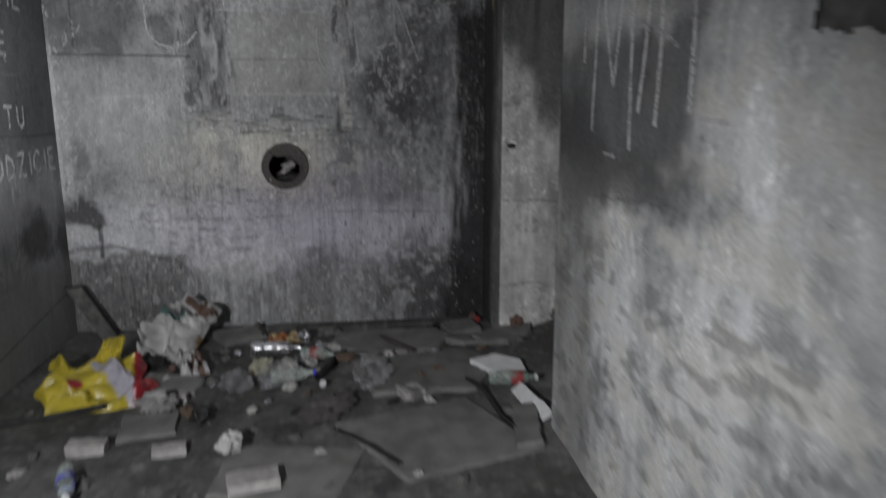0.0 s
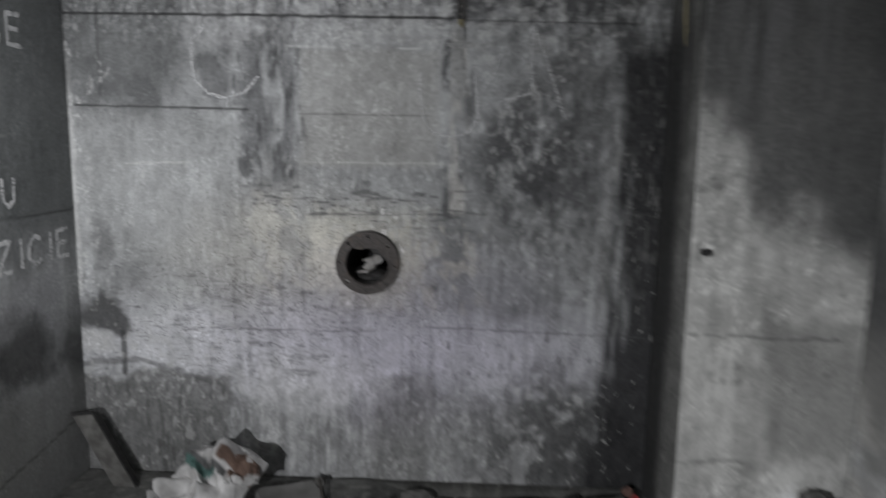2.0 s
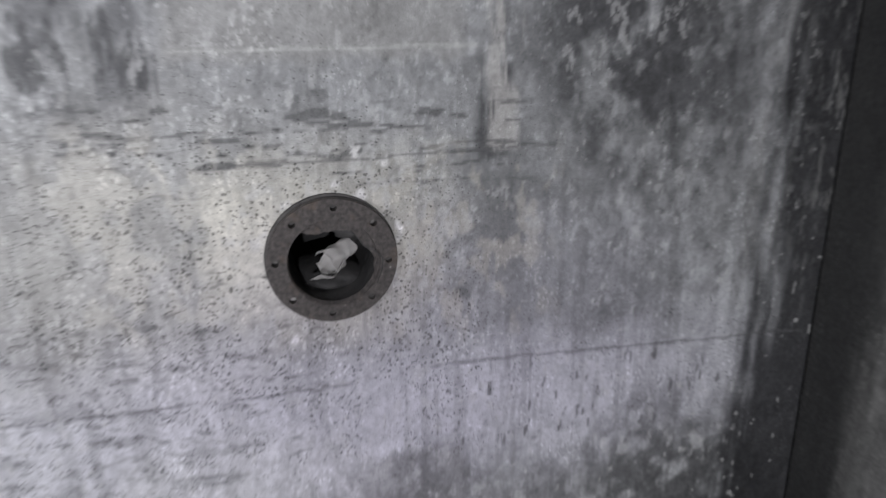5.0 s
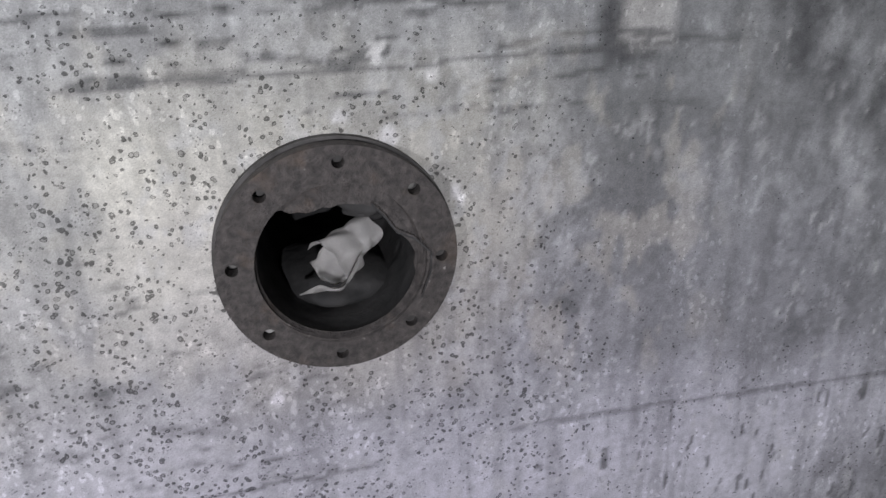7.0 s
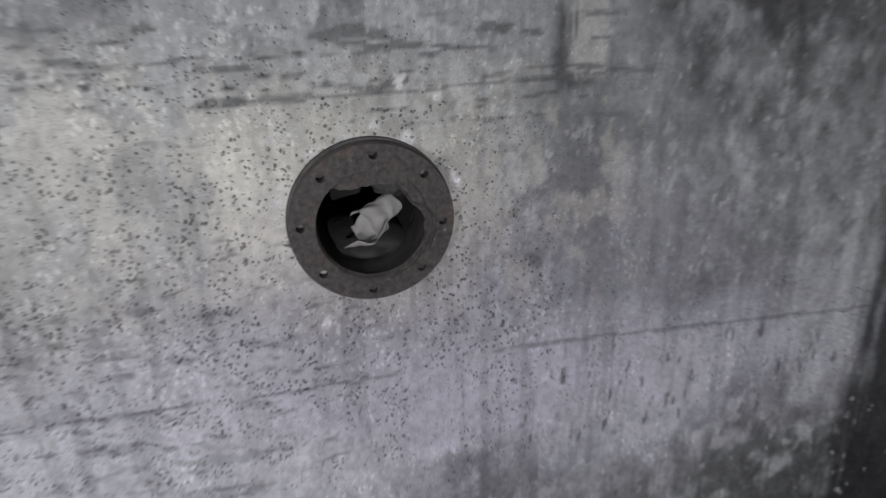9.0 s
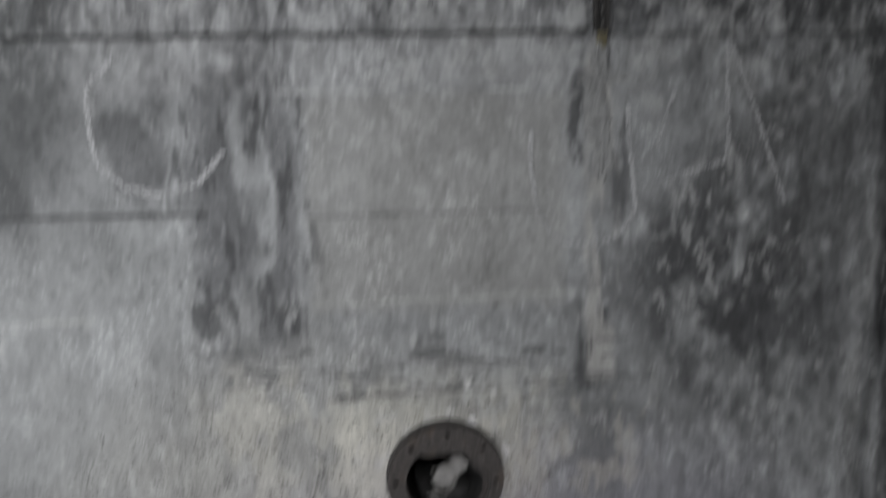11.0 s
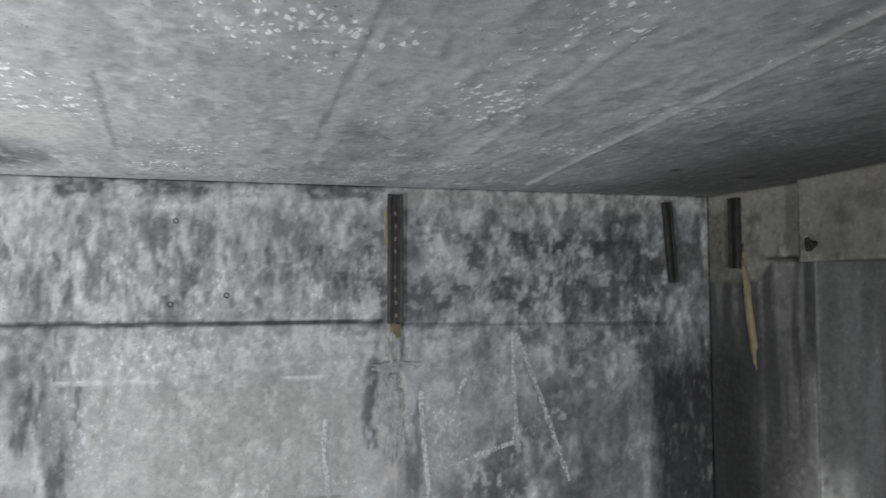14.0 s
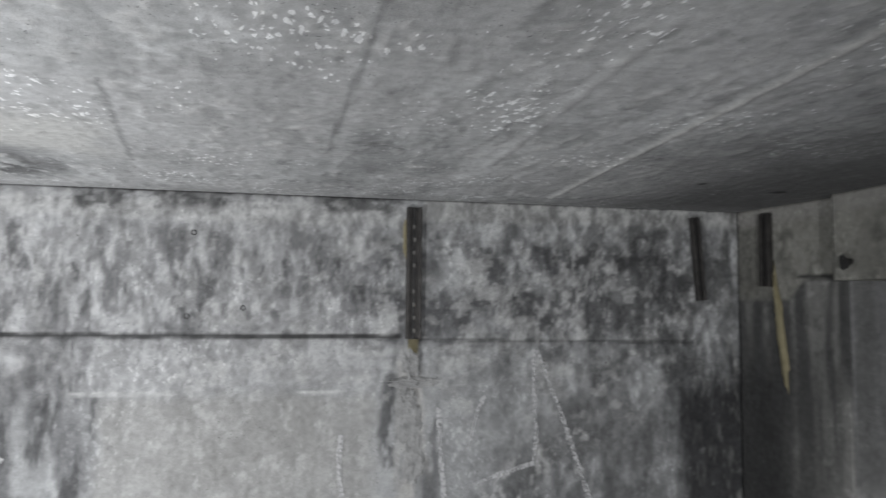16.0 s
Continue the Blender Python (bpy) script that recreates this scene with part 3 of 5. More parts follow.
    c = worn(c, seam(u, v, -1.72, 1.76, -0.92, 1.752, 0.007), (0.04, 0.04, 0.04), 0.85)
    c = worn(c, seam(u, v, -0.675, 1.522, -0.04, 1.525, 0.006, 6) + seam(u, v, -1.5, 1.5, -1.2, 1.51, 0.006, 7), (0.45, 0.45, 0.43), 0.5)
    joint = smooth(0.36, 0.56, fbm(u, v, 0.1, 0.1, 583, 3))
    c = worn(c, seam(u, v, -1.5, 0.725, -0.42, 0.735, 0.004, 8, 0.012) * joint, (0.07, 0.07, 0.07), 0.6)
    c = worn(c, seam(u, v, -0.42, 0.735, -0.09, 0.765, 0.005, 9, 0.01) * joint + seam(u, v, -0.09, 0.765, 0.9, 0.745, 0.006, 10, 0.008), (0.09, 0.09, 0.09), 0.5)
    c = worn(c, seam(u, v, -0.66, 1.28, 0.15, 1.3, 0.005, 11, 0.008), (0.1, 0.1, 0.1), 0.6)
    c = worn(c, seam(u, v, -1.6, 1.8, -1.6, 2.48, 0.006, 12) + seam(u, v, -1.25, 2.2, -1.25, 2.48, 0.02, 13), (0.05, 0.05, 0.05), 0.7)
    mott = smooth(0.32, 0.68, fbm(u, v, 0.022, 0.04, 301, 4))
    rough_zone = 0.14 + 0.36 * smooth(1.95, 2.2, v) + 0.3 * smooth(0.1, 0.4, u) * smooth(0.8, 1.2, v) + 0.2 * smooth(0.7, 0.4, v)
    c = c * (1 + rough_zone * (mott - 0.5))[..., None]
    c = worn(c, smooth(0.6, 0.68, fbm(u, v, 0.025, 0.04, 302, 4)) * smooth(0.5, 0.62, fbm(u, v, 0.3, 0.3, 303)) * smooth(0.95, 0.6, u), (0.5, 0.5, 0.49), 0.45)
    # violet tint of the light below the pipe, put into the wall's colour
    c = c * (1 - 0.05 * blob(u, v, -0.2, 0.7, 0.7, 0.35, 0.7, 95)[..., None] * np.array((0.3, 0.9, -0.8)))
    pit = 0.3 + 0.7 * blob(u, v, -0.75, 0.9, 0.7, 0.5, 0.5, 97) + 0.3 * patch(u, v, -0.2, 0.8, 0.5, 0.9, 0.1, 98)
    return c, pit


def back_relief(u, v):
    h = 0.0016 * (fbm(u, v, 0.1, 0.1, 201, 4) - 0.5) + 0.0022 * (fbm(u, v, 0.02, 0.03, 203, 3) - 0.5)
    h = h - 0.005 * (seam(u, v, -1.8, 2.165, 0.0, 2.157, 0.009) + 0.5 * seam(u, v, 0.04, 2.15, 0.8, 2.14, 0.008))
    h = h - 0.003 * seam(u, v, -1.72, 1.76, -0.92, 1.752, 0.009)
    h = h - 0.002 * (seam(u, v, -1.5, 0.725, -0.42, 0.735, 0.008, 8, 0.012) + seam(u, v, -0.42, 0.735, -0.09, 0.765, 0.008, 9, 0.01) + seam(u, v, -0.09, 0.765, 0.9, 0.745, 0.008, 10, 0.008))
    h = h - 0.006 * patch(u, v, -0.02, 0.06, 1.95, 2.14, 0.008, 84, 0.02, 0.05)
    h = h + 0.004 * patch(u, v, -0.8, 0.0, 2.165, 2.5, 0.004, 1, 0.0) - 0.003 * smooth(0.6, 0.7, fbm(u, v, 0.05, 0.05, 207, 3)) * smooth(0.6, 0.9, u)
    return h


def left_paint(u, v):
    c = base_concrete(u, v, 111, 0.3)
    c = worn(c, smooth(1.0, 1.35, v + 0.15 * (fbm(u, v, 0.5, 0.3, 112) - 0.5)), (0.075, 0.08, 0.08), 0.8)
    c = worn(c, patch(u, v, 3.4, 4.55, 0.75, 1.02, 0.05, 113, 0.08, 0.25), (0.3, 0.3, 0.31), 0.6)
    c = worn(c, blob(u, v, 4.25, 0.72, 0.2, 0.14, 0.35, 114, 0.07), (0.06, 0.06, 0.06), 0.85)
    c = worn(c, blob(u, v, 4.6, 0.62, 0.12, 0.12, 0.5, 115, 0.05), (0.05, 0.05, 0.05), 0.8)
    c = worn(c, patch(u, v, 2.0, 4.8, -0.3, 0.55, 0.05, 116, 0.1, 0.3), (0.22, 0.22, 0.215), 0.6)
    c = worn(c, blob(u, v, 3.9, 0.2, 0.5, 0.25, 0.6, 117, 0.1), (0.3, 0.3, 0.29), 0.6)
    c = worn(c, seam(u, v, 3.0, 1.3, 4.67, 1.28, 0.006) + seam(u, v, 3.6, 0.17, 4.67, 0.3, 0.006), (0.04, 0.04, 0.04), 0.7)
    c = worn(c, seam(u, v, 3.6, 1.62, 4.3, 1.62, 0.006, 5), (0.3, 0.3, 0.3), 0.5)
    return c, 0.3 + 0 * u


def left_relief(u, v):
    return 0.002 * (fbm(u, v, 0.1, 0.1, 301, 4) - 0.5) + 0.002 * (fbm(u, v, 0.025, 0.03, 303, 3) - 0.5) - 0.004 * seam(u, v, 3.0, 1.3, 4.67, 1.28, 0.01)


def right_paint(u, v):
    c = base_concrete(u, v, 131, 0.48)
    c = worn(c, smooth(0.45, 0.62, fbm(u, v, 0.18, 0.1, 132, 4)), (0.6, 0.585, 0.54), 0.6)
    c = worn(c, patch(u, v, 1.75, 3.3, 1.2, 1.72, 0.08, 133, 0.12, 0.3), (0.075, 0.077, 0.075), 0.85)
    c = worn(c, blob(u, v, 2.75, 1.25, 0.35, 0.25, 0.5, 134, 0.1), (0.06, 0.06, 0.06), 0.8)
    c = worn(c, blob(u, v, 2.2, 1.2, 0.5, 0.1, 0.5, 135, 0.08), (0.09, 0.09, 0.088), 0.8)
    c = worn(c, patch(u, v, 2.45, 3.0, -0.3, 1.2, 0.12, 136, 0.1, 0.3), (0.16, 0.157, 0.148), 0.6)
    c = worn(c, patch(u, v, 1.7, 3.0, 1.7, 2.5, 0.1, 137, 0.1, 0.3), (0.19, 0.19, 0.185), 0.6)
    c = worn(c, smooth(0.55, 0.68, fbm(u, v, 0.12, 0.05, 138, 4)) * smooth(1.1, 0.9, v), (0.13, 0.13, 0.12), 0.5)
    c = worn(c, seam(u, v, 2.5, 1.12, 1.85, 1.17, 0.007, 5, 0.014), (0.1, 0.1, 0.1), 0.6)
    return c, 0.25 + 0 * u


def right_relief(u, v):
    return 0.004 * (fbm(u, v, 0.14, 0.08, 311, 4) - 0.5) + 0.003 * (fbm(u, v, 0.03, 0.03, 313, 3) - 0.5)


def jamb_front_paint(u, v):
    c = base_concrete(u, v, 141, 0.19) * np.array((1.02, 1.0, 0.95))
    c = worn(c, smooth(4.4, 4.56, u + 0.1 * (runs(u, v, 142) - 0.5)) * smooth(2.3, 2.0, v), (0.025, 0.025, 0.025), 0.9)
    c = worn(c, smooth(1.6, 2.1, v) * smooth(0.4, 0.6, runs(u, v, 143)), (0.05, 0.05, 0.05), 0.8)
    top = smooth(2.295, 2.315, v + 0.05 * smooth(4.44, 4.5, u))[..., None]
    c = c * (1 - top) + lintel_paint(u, v)[0] * top
    c = worn(c, seam(u, v, 4.32, 2.305, 4.46, 2.314, 0.009), (0.03, 0.03, 0.03), 0.9)
    return c, 0.3 + 0 * u


def passage_paint(u, v):
    c = base_concrete(u, v, 151, 0.52) * np.array((1.02, 1.0, 0.96))
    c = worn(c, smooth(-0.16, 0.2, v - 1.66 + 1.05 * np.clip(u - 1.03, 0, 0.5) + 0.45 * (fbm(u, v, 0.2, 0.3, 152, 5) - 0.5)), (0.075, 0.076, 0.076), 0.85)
    c = worn(c, blob(u, v, 1.2, 2.2, 0.3, 0.4, 0.5, 153, 0.1) * smooth(0.45, 0.6, runs(u, v, 154)), (0.2, 0.2, 0.2), 0.8)
    c = worn(c, patch(u, v, 1.35, 1.7, 0.3, 0.95, 0.05, 155, 0.1, 0.2), (0.22, 0.22, 0.21), 0.6)
    # darker towards the far end of the passage
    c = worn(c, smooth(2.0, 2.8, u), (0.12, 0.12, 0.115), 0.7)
    c = worn(c, seam(u, v, 1.0, 0.86, 1.6, 0.85, 0.006, 5, 0.02) + seam(u, v, 0.98, 0.3, 1.25, 0.32, 0.006, 6, 0.02), (0.08, 0.08, 0.08), 0.6)
    return c, 0.3 + 0 * u


def lintel_paint(u, v):
    c = base_concrete(u, v, 161, 0.2) * np.array((1.03, 1.0, 0.9))
    c = worn(c, smooth(0.5, 0.7, fbm(u, v, 0.2, 0.1, 162)), (0.12, 0.115, 0.1), 0.4)
    c = worn(c, smooth(2.44, 2.47, v + 0.02 * (fbm(u, v, 0.1, 0.1, 163) - 0.5)), (0.36, 0.35, 0.33), 0.6)
    return c, 0.3 + 0 * u


def ceiling_paint(u, v):
    # u runs along -x here, v along y
    x = -u
    c = base_concrete(u, v, 171, 0.4)
    c = worn(c, smooth(0.4, 0.62, fbm(u, v, 0.35, 0.3, 172)), (0.52, 0.52, 0.52), 0.5)
    c = worn(c, smooth(0.6, 0.7, fbm(u, v, 0.014, 0.042, 173, 2)) * smooth(0.4, 0.6, fbm(u, v, 0.16, 0.14, 174)), (0.62, 0.62, 0.61), 0.5)
    c = worn(c, smooth(0.62, 0.72, fbm(u, v, 0.02, 0.06, 175, 3)), (0.2, 0.2, 0.2), 0.35)
    c = worn(c, blob(x, v, -0.64, 4.14, 0.11, 0.14, 0.5, 176, 0.08), (0.55, 0.55, 0.53), 0.8)
    c = worn(c, blob(x, v, -0.83, 4.38, 0.13, 0.16, 0.5, 177, 0.08) * smooth(0.4, 0.55, fbm(u, v, 0.03, 0.06, 182)), (0.06, 0.06, 0.06), 0.8)
    # falloff of the light towards the right, put into the ceiling's colour
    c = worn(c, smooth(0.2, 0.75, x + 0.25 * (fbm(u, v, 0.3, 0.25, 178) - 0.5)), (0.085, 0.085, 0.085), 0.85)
    c = worn(c, seam(x, v, 0.237, 3.3, 0.338, 4.53, 0.009, 5, 0.003), (0.62, 0.62, 0.6), 0.85)
    c = worn(c, seam(x, v, 0.06, 3.5, 0.087, 4.18, 0.006, 6, 0.003), (0.5, 0.5, 0.5), 0.6)
    c = worn(c, seam(x, v, -0.195, 3.5, -0.21, 4.13, 0.006, 7, 0.003) + seam(x, v, -0.49, 3.8, -0.555, 4.3, 0.006, 8), (0.16, 0.16, 0.16), 0.55)
    c = worn(c, blob(x, v, 0.803, 4.325, 0.018, 0.018, 0.4, 179, 0.01) + blob(x, v, 0.58, 4.272, 0.012, 0.012, 0.4, 180, 0.01), (0.03, 0.03, 0.03), 0.9)
    c = worn(c, smooth(4.52, 4.66, v), (0.3, 0.3, 0.3), 0.4)
    return c, 0.4 + 0 * u


def ceiling_relief(u, v):
    x = -u
    h = 0.0012 * (fbm(u, v, 0.06, 0.05, 321, 4) - 0.5) + 0.0015 * smooth(0.6, 0.75, fbm(u, v, 0.014, 0.042, 173, 2))
    return h + 0.004 * seam(x, v, 0.237, 3.3, 0.338, 4.53, 0.01, 5, 0.003) + 0.002 * seam(x, v, 0.06, 3.5, 0.087, 4.18, 0.01, 6, 0.003)


def floor_paint(u, v):
    c = base_concrete(u, v, 191, 0.11) * np.array((1.02, 1.0, 0.95))
    c = worn(c, smooth(0.5, 0.65, fbm(u, v, 0.35, 0.3, 192)), (0.07, 0.067, 0.062), 0.6)
    c = worn(c, smooth(0.66, 0.74, fbm(u, v, 0.035, 0.03, 193, 3)), (0.24, 0.235, 0.22), 0.7)
    return c, 0.4 + 0 * u


def floor_height(u, v):
    """Uneven dirt; it falls away at the foot of the back wall and is heaped up in the side passage."""
    h = 0.03 * (fbm(u, v, 0.5, 0.5, 331, 4) - 0.5) + 0.018 * (fbm(u, v, 0.09, 0.09, 333, 3) - 0.5) - 0.02
    h = h + 0.02 * smooth(4.3, 4.62, v) * smooth(-0.1, -0.4, u) - 0.04 * smooth(4.2, 4.6, v) * smooth(0.9, 0.6, u) * smooth(-0.35, -0.1, u)
    return h + 0.19 * smooth(0.98, 1.75, u) * smooth(2.6, 3.4, v)


def flat(u, v):
    return 0.003 * (fbm(u, v, 0.1, 0.1, 341, 4) - 0.5)


def dull_paint(u, v):
    return base_concrete(u, v, 195, 0.22), 0.2 + 0 * u


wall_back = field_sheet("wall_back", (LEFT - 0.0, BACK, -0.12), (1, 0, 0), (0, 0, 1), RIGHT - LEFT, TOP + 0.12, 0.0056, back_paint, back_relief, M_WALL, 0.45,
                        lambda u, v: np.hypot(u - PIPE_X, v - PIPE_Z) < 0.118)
wall_left = field_sheet("wall_left", (LEFT, 1.9, -0.12), (0, 1, 0), (0, 0, 1), BACK - 1.9, TOP + 0.12, 0.009, left_paint, left_relief, M_WALL, 0.3)
wall_left_rear = field_sheet("wall_left_rear", (LEFT, FRONT, -0.12), (0, 1, 0), (0, 0, 1), 1.9 - FRONT, TOP + 0.12, 0.1, left_paint, flat, M_WALL, 0.3)
NICHE = (0.78, 1.33, 1.6, 2.05)


def niche_cut(u, v):
    # u runs along -y on this face
    a, b = warp(-u, v, 401, 0.09, 0.22)
    return (a > NICHE[0]) & (a < NICHE[1]) & (b > NICHE[2]) & (b < NICHE[3])


wall_right = field_sheet("wall_right", (RIGHT, DOOR_A, -0.12), (0, -1, 0), (0, 0, 1), DOOR_A - 0.5, TOP + 0.12, 0.009,
                         lambda u, v: right_paint(-u, v), lambda u, v: right_relief(-u, v), M_WALL, 0.34, niche_cut)
wall_right_rear = field_sheet("wall_right_rear", (RIGHT, 0.5, -0.12), (0, -1, 0), (0, 0, 1), 0.5 - FRONT, TOP + 0.12, 0.1,
                              lambda u, v: right_paint(-u, v), flat, M_WALL, 0.34)
PIER = (0.1135, -0.99354, 0)   # the pier's face runs a little askew
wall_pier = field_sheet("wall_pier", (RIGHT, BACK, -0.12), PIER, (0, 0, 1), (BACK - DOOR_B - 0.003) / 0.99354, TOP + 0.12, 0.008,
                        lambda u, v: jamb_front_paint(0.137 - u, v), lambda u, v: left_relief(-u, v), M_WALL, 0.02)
wall_lintel = field_sheet("wall_lintel", (RIGHT, DOOR_B + 0.003, HEAD), (0, -1, 0), (0, 0, 1), DOOR_B + 0.003 - DOOR_A, TOP - HEAD, 0.008,
                          lambda u, v: lintel_paint(-u, v), lambda u, v: right_relief(-u, v), M_WALL, 0.34)
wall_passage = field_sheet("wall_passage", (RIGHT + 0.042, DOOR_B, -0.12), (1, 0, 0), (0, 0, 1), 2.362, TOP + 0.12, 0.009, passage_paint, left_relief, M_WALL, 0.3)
wall_passage_end = field_sheet("wall_passage_end", (3.354, DOOR_B, -0.12), (0, -1, 0), (0, 0, 1), DOOR_B - 2.6, TOP + 0.12, 0.06, dull_paint, flat, M_WALL, 0.2)
wall_passage_side = field_sheet("wall_passage_side", (3.354, 2.6, -0.12), (-1, 0, 0), (0, 0, 1), 3.354 - RIGHT - 0.36, TOP + 0.12, 0.06, dull_paint, flat, M_WALL, 0.2)
wall_front = field_sheet("wall_front", (RIGHT, FRONT, -0.12), (-1, 0, 0), (0, 0, 1), RIGHT - LEFT, TOP + 0.12, 0.06, dull_paint, flat, M_WALL, 0.2)
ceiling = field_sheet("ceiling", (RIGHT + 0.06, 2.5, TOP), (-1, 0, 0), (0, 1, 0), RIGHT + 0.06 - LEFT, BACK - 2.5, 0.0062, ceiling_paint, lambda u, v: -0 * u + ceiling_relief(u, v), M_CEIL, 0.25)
ceiling_rear = field_sheet("ceiling_rear", (RIGHT, FRONT, TOP), (-1, 0, 0), (0, 1, 0), RIGHT - LEFT, 2.5 - FRONT, 0.08, ceiling_paint, flat, M_CEIL, 0.25)
ceiling_passage = field_sheet("ceiling_passage", (3.354, 2.6, TOP), (-1, 0, 0), (0, 1, 0), 3.354 - RIGHT - 0.34, DOOR_B - 2.6, 0.06, ceiling_paint, flat, M_CEIL, 0.25)
floor = field_sheet("floor", (LEFT, FRONT, 0), (1, 0, 0), (0, 1, 0), 3.354 - LEFT, BACK - FRONT, 0.018, floor_paint, floor_height, M_FLOOR, 0.2)
for ob, words in ((wall_back, "stained grey cast concrete end wall with soot runs"), (wall_left, "dark grimy concrete side wall with chalk writing"),
                  (wall_right, "rough pale concrete side wall with soot"), (ceiling, "pale concrete ceiling with mineral specks and seams"),
                  (floor, "uneven dirt floor strewn with rubble and litter"), (wall_passage, "pale concrete passage wall sooty at the top")):
    tagged(ob, words)


def ground(x, y):
    a, b = np.array([[x]]), np.array([[y]])
    return float(floor_height(a, b)[0, 0])


# ---- pipe flange set in the end wall ----
def washer(r0, r1, thick, bolt_r=0.0, bolts=0, hole=0.0, wear=0.0, seed=0, segments=96):
    """A flat ring along y with real bolt holes; its room side is at -thick."""
    bm = bmesh.new()
    rnd = random.Random(seed)
    front_in, front_out, back_in, back_out = [], [], [], []
    if bolts == 0:
        prof = [(r0, 0), (r0, -thick + 0.002), (r0 + 0.002, -thick), (r1 - 0.002, -thick), (r1, -thick + 0.002), (r1, 0)]
        bm.free()
        return lathe(prof, segments, "Y")
    # polar sheet of narrow sectors, each bolt sector cut by an 8-sided hole
    def at(r, a, y):
        return bm.verts.new((r * math.cos(a), y, r * math.sin(a)))
    step = 2 * math.pi / bolts
    half = hole * 1.6 / bolt_r
    for y, turn in ((-thick, 1), (0.0, -1)):
        for b in range(bolts):
            mid = b * step + math.pi / 2
            arcs = np.linspace(mid + half, mid + step - half, 9)
            rows = [[at(r, a, y) for a in arcs] for r in (r0, r1)]
            for k in range(8):
                f = (rows[0][k], rows[1][k], rows[1][k + 1], rows[0][k + 1])
                bm.faces.new(f if turn > 0 else f[::-1])
            c = Vector((bolt_r * math.cos(mid), y, bolt_r * math.sin(mid)))
            rim = []
            inner = []
            for k in range(16):
                t = 2 * math.pi * k / 16
                inner.append(bm.verts.new(c + Vector((math.cos(mid) * math.cos(t) - math.sin(mid) * math.sin(t), 0, math.sin(mid) * math.cos(t) + math.cos(mid) * math.sin(t))) * hole))
                q = max(abs(math.cos(t)), abs(math.sin(t)))
                rr = bolt_r + (r1 - bolt_r if math.cos(t) > 0 else bolt_r - r0) * math.cos(t) / q
                rim.append(at(rr, mid + half * math.sin(t) / q, y))
            for k in range(16):
                f = (inner[k], rim[k], rim[(k + 1) % 16], inner[(k + 1) % 16])
                bm.faces.new(f if turn > 0 else f[::-1])
    for b in range(bolts):
        mid = b * step + math.pi / 2
        c = Vector((bolt_r * math.cos(mid), 0, bolt_r * math.sin(mid)))
        ring = [[bm.verts.new(c + Vector((math.cos(mid + 2 * math.pi * k / 16) * hole, y, math.sin(mid + 2 * math.pi * k / 16) * hole))) for k in range(16)] for y in (-thick, 0.0)]
        for k in range(16):
            bm.faces.new((ring[0][k], ring[0][(k + 1) % 16], ring[1][(k + 1) % 16], ring[1][k]))
    for r in (r0, r1):
        ring = [[at(r, 2 * math.pi * k / segments, y) for k in range(segments)] for y in (-thick, 0.0)]
        for k in range(segments):
            bm.faces.new((ring[0][k], ring[0][(k + 1) % segments], ring[1][(k + 1) % segments], ring[1][k]))
    bmesh.ops.remove_doubles(bm, verts=bm.verts[:], dist=0.0004)
    return bm


def crumple_bm(size, seed, fold=0.35, freq=2.2, subdiv=4, flat_base=True):
    """A crumpled closed lump of film, cloth or paper that fills about size."""
    bm = bmesh.new()
    bmesh.ops.create_icosphere(bm, subdivisions=subdiv, radius=0.5)
    off = Vector((seed * 3.7, seed * 1.9, seed * 5.3))
    for v in bm.verts:
        p = v.co.normalized()
        a = noise.noise(p * freq + off)
        b = abs(noise.noise(p * freq * 1.9 + off * 1.3))
        c = abs(noise.noise(p * freq * 4.1 + off * 0.7))
        w = noise.noise_vector(p * 1.4 + off) * 0.16
        k = 1 + fold * (1.1 * a - 1.3 * b + 0.45 - 0.5 * c)
        q = v.co * k + w
        v.co = Vector((q.x * size[0], q.y * size[1], (q.z + 0.5) * size[2]))
        if flat_base and v.co.z < 0:
            v.co.z *= 0.12
    return bm


def coloured(ob, pick):
    """Give a mesh its printed colours by a rule on local places."""
    me = ob.data
    layer = me.attributes.new("Col", "FLOAT_COLOR", "POINT")
    layer.data.foreach_set("color", [x for v in me.vertices for x in (*pick(v.co), 1.0)])
    return ob


FLANGE_R = 0.1465
flange = holder("pipe_flange", pose(-0.376, BACK - 0.004, 1.0655, 0, 3, 0), "rusted round pipe flange with bolt holes set in concrete", "pipe flange")
ring = part("flange_ring", washer(0.101, FLANGE_R, 0.02, 0.1265, 8, 0.0078), M_RUST, flange)
part("back_ring", lathe([(0.118, 0.006), (0.118, -0.006), (FLANGE_R + 0.003, -0.006), (FLANGE_R + 0.004, 0.006)], 72, "Y"), M_STEEL, flange)
ring.matrix_local = pose(0, -0.008, 0, 3.6, 0, 2.2)
lip = part("inner_lip", lathe([(0.098, -0.017), (0.104, -0.0265), (0.107, -0.0255), (0.109, -0.0235)], 64, "Y"), M_RUST, flange, "flaking rusty inner rim")
bore = part("pipe_bore", lathe([(0.1, -0.018), (0.1, 0.10), (0.098, 0.2), (0.097, 0.4), (0.0, 0.41)], 64, "Y"), M_BORE, flange, "dark sooty pipe inside", True)
lump = bmesh.new()
bmesh.ops.create_icosphere(lump, subdivisions=4, radius=1.0)
for v in lump.verts:
    k = 1 + 0.14 * noise.noise(v.co * 1.7 + Vector((4, 2, 9))) + 0.03 * noise.noise(v.co * 6)
    v.co = Vector((v.co.x * 0.085 * k, v.co.y * 0.12 * k, v.co.z * 0.036 * k))
dirt = part("silt", lump, M_BORE, flange, "settled dark silt in the pipe", True)
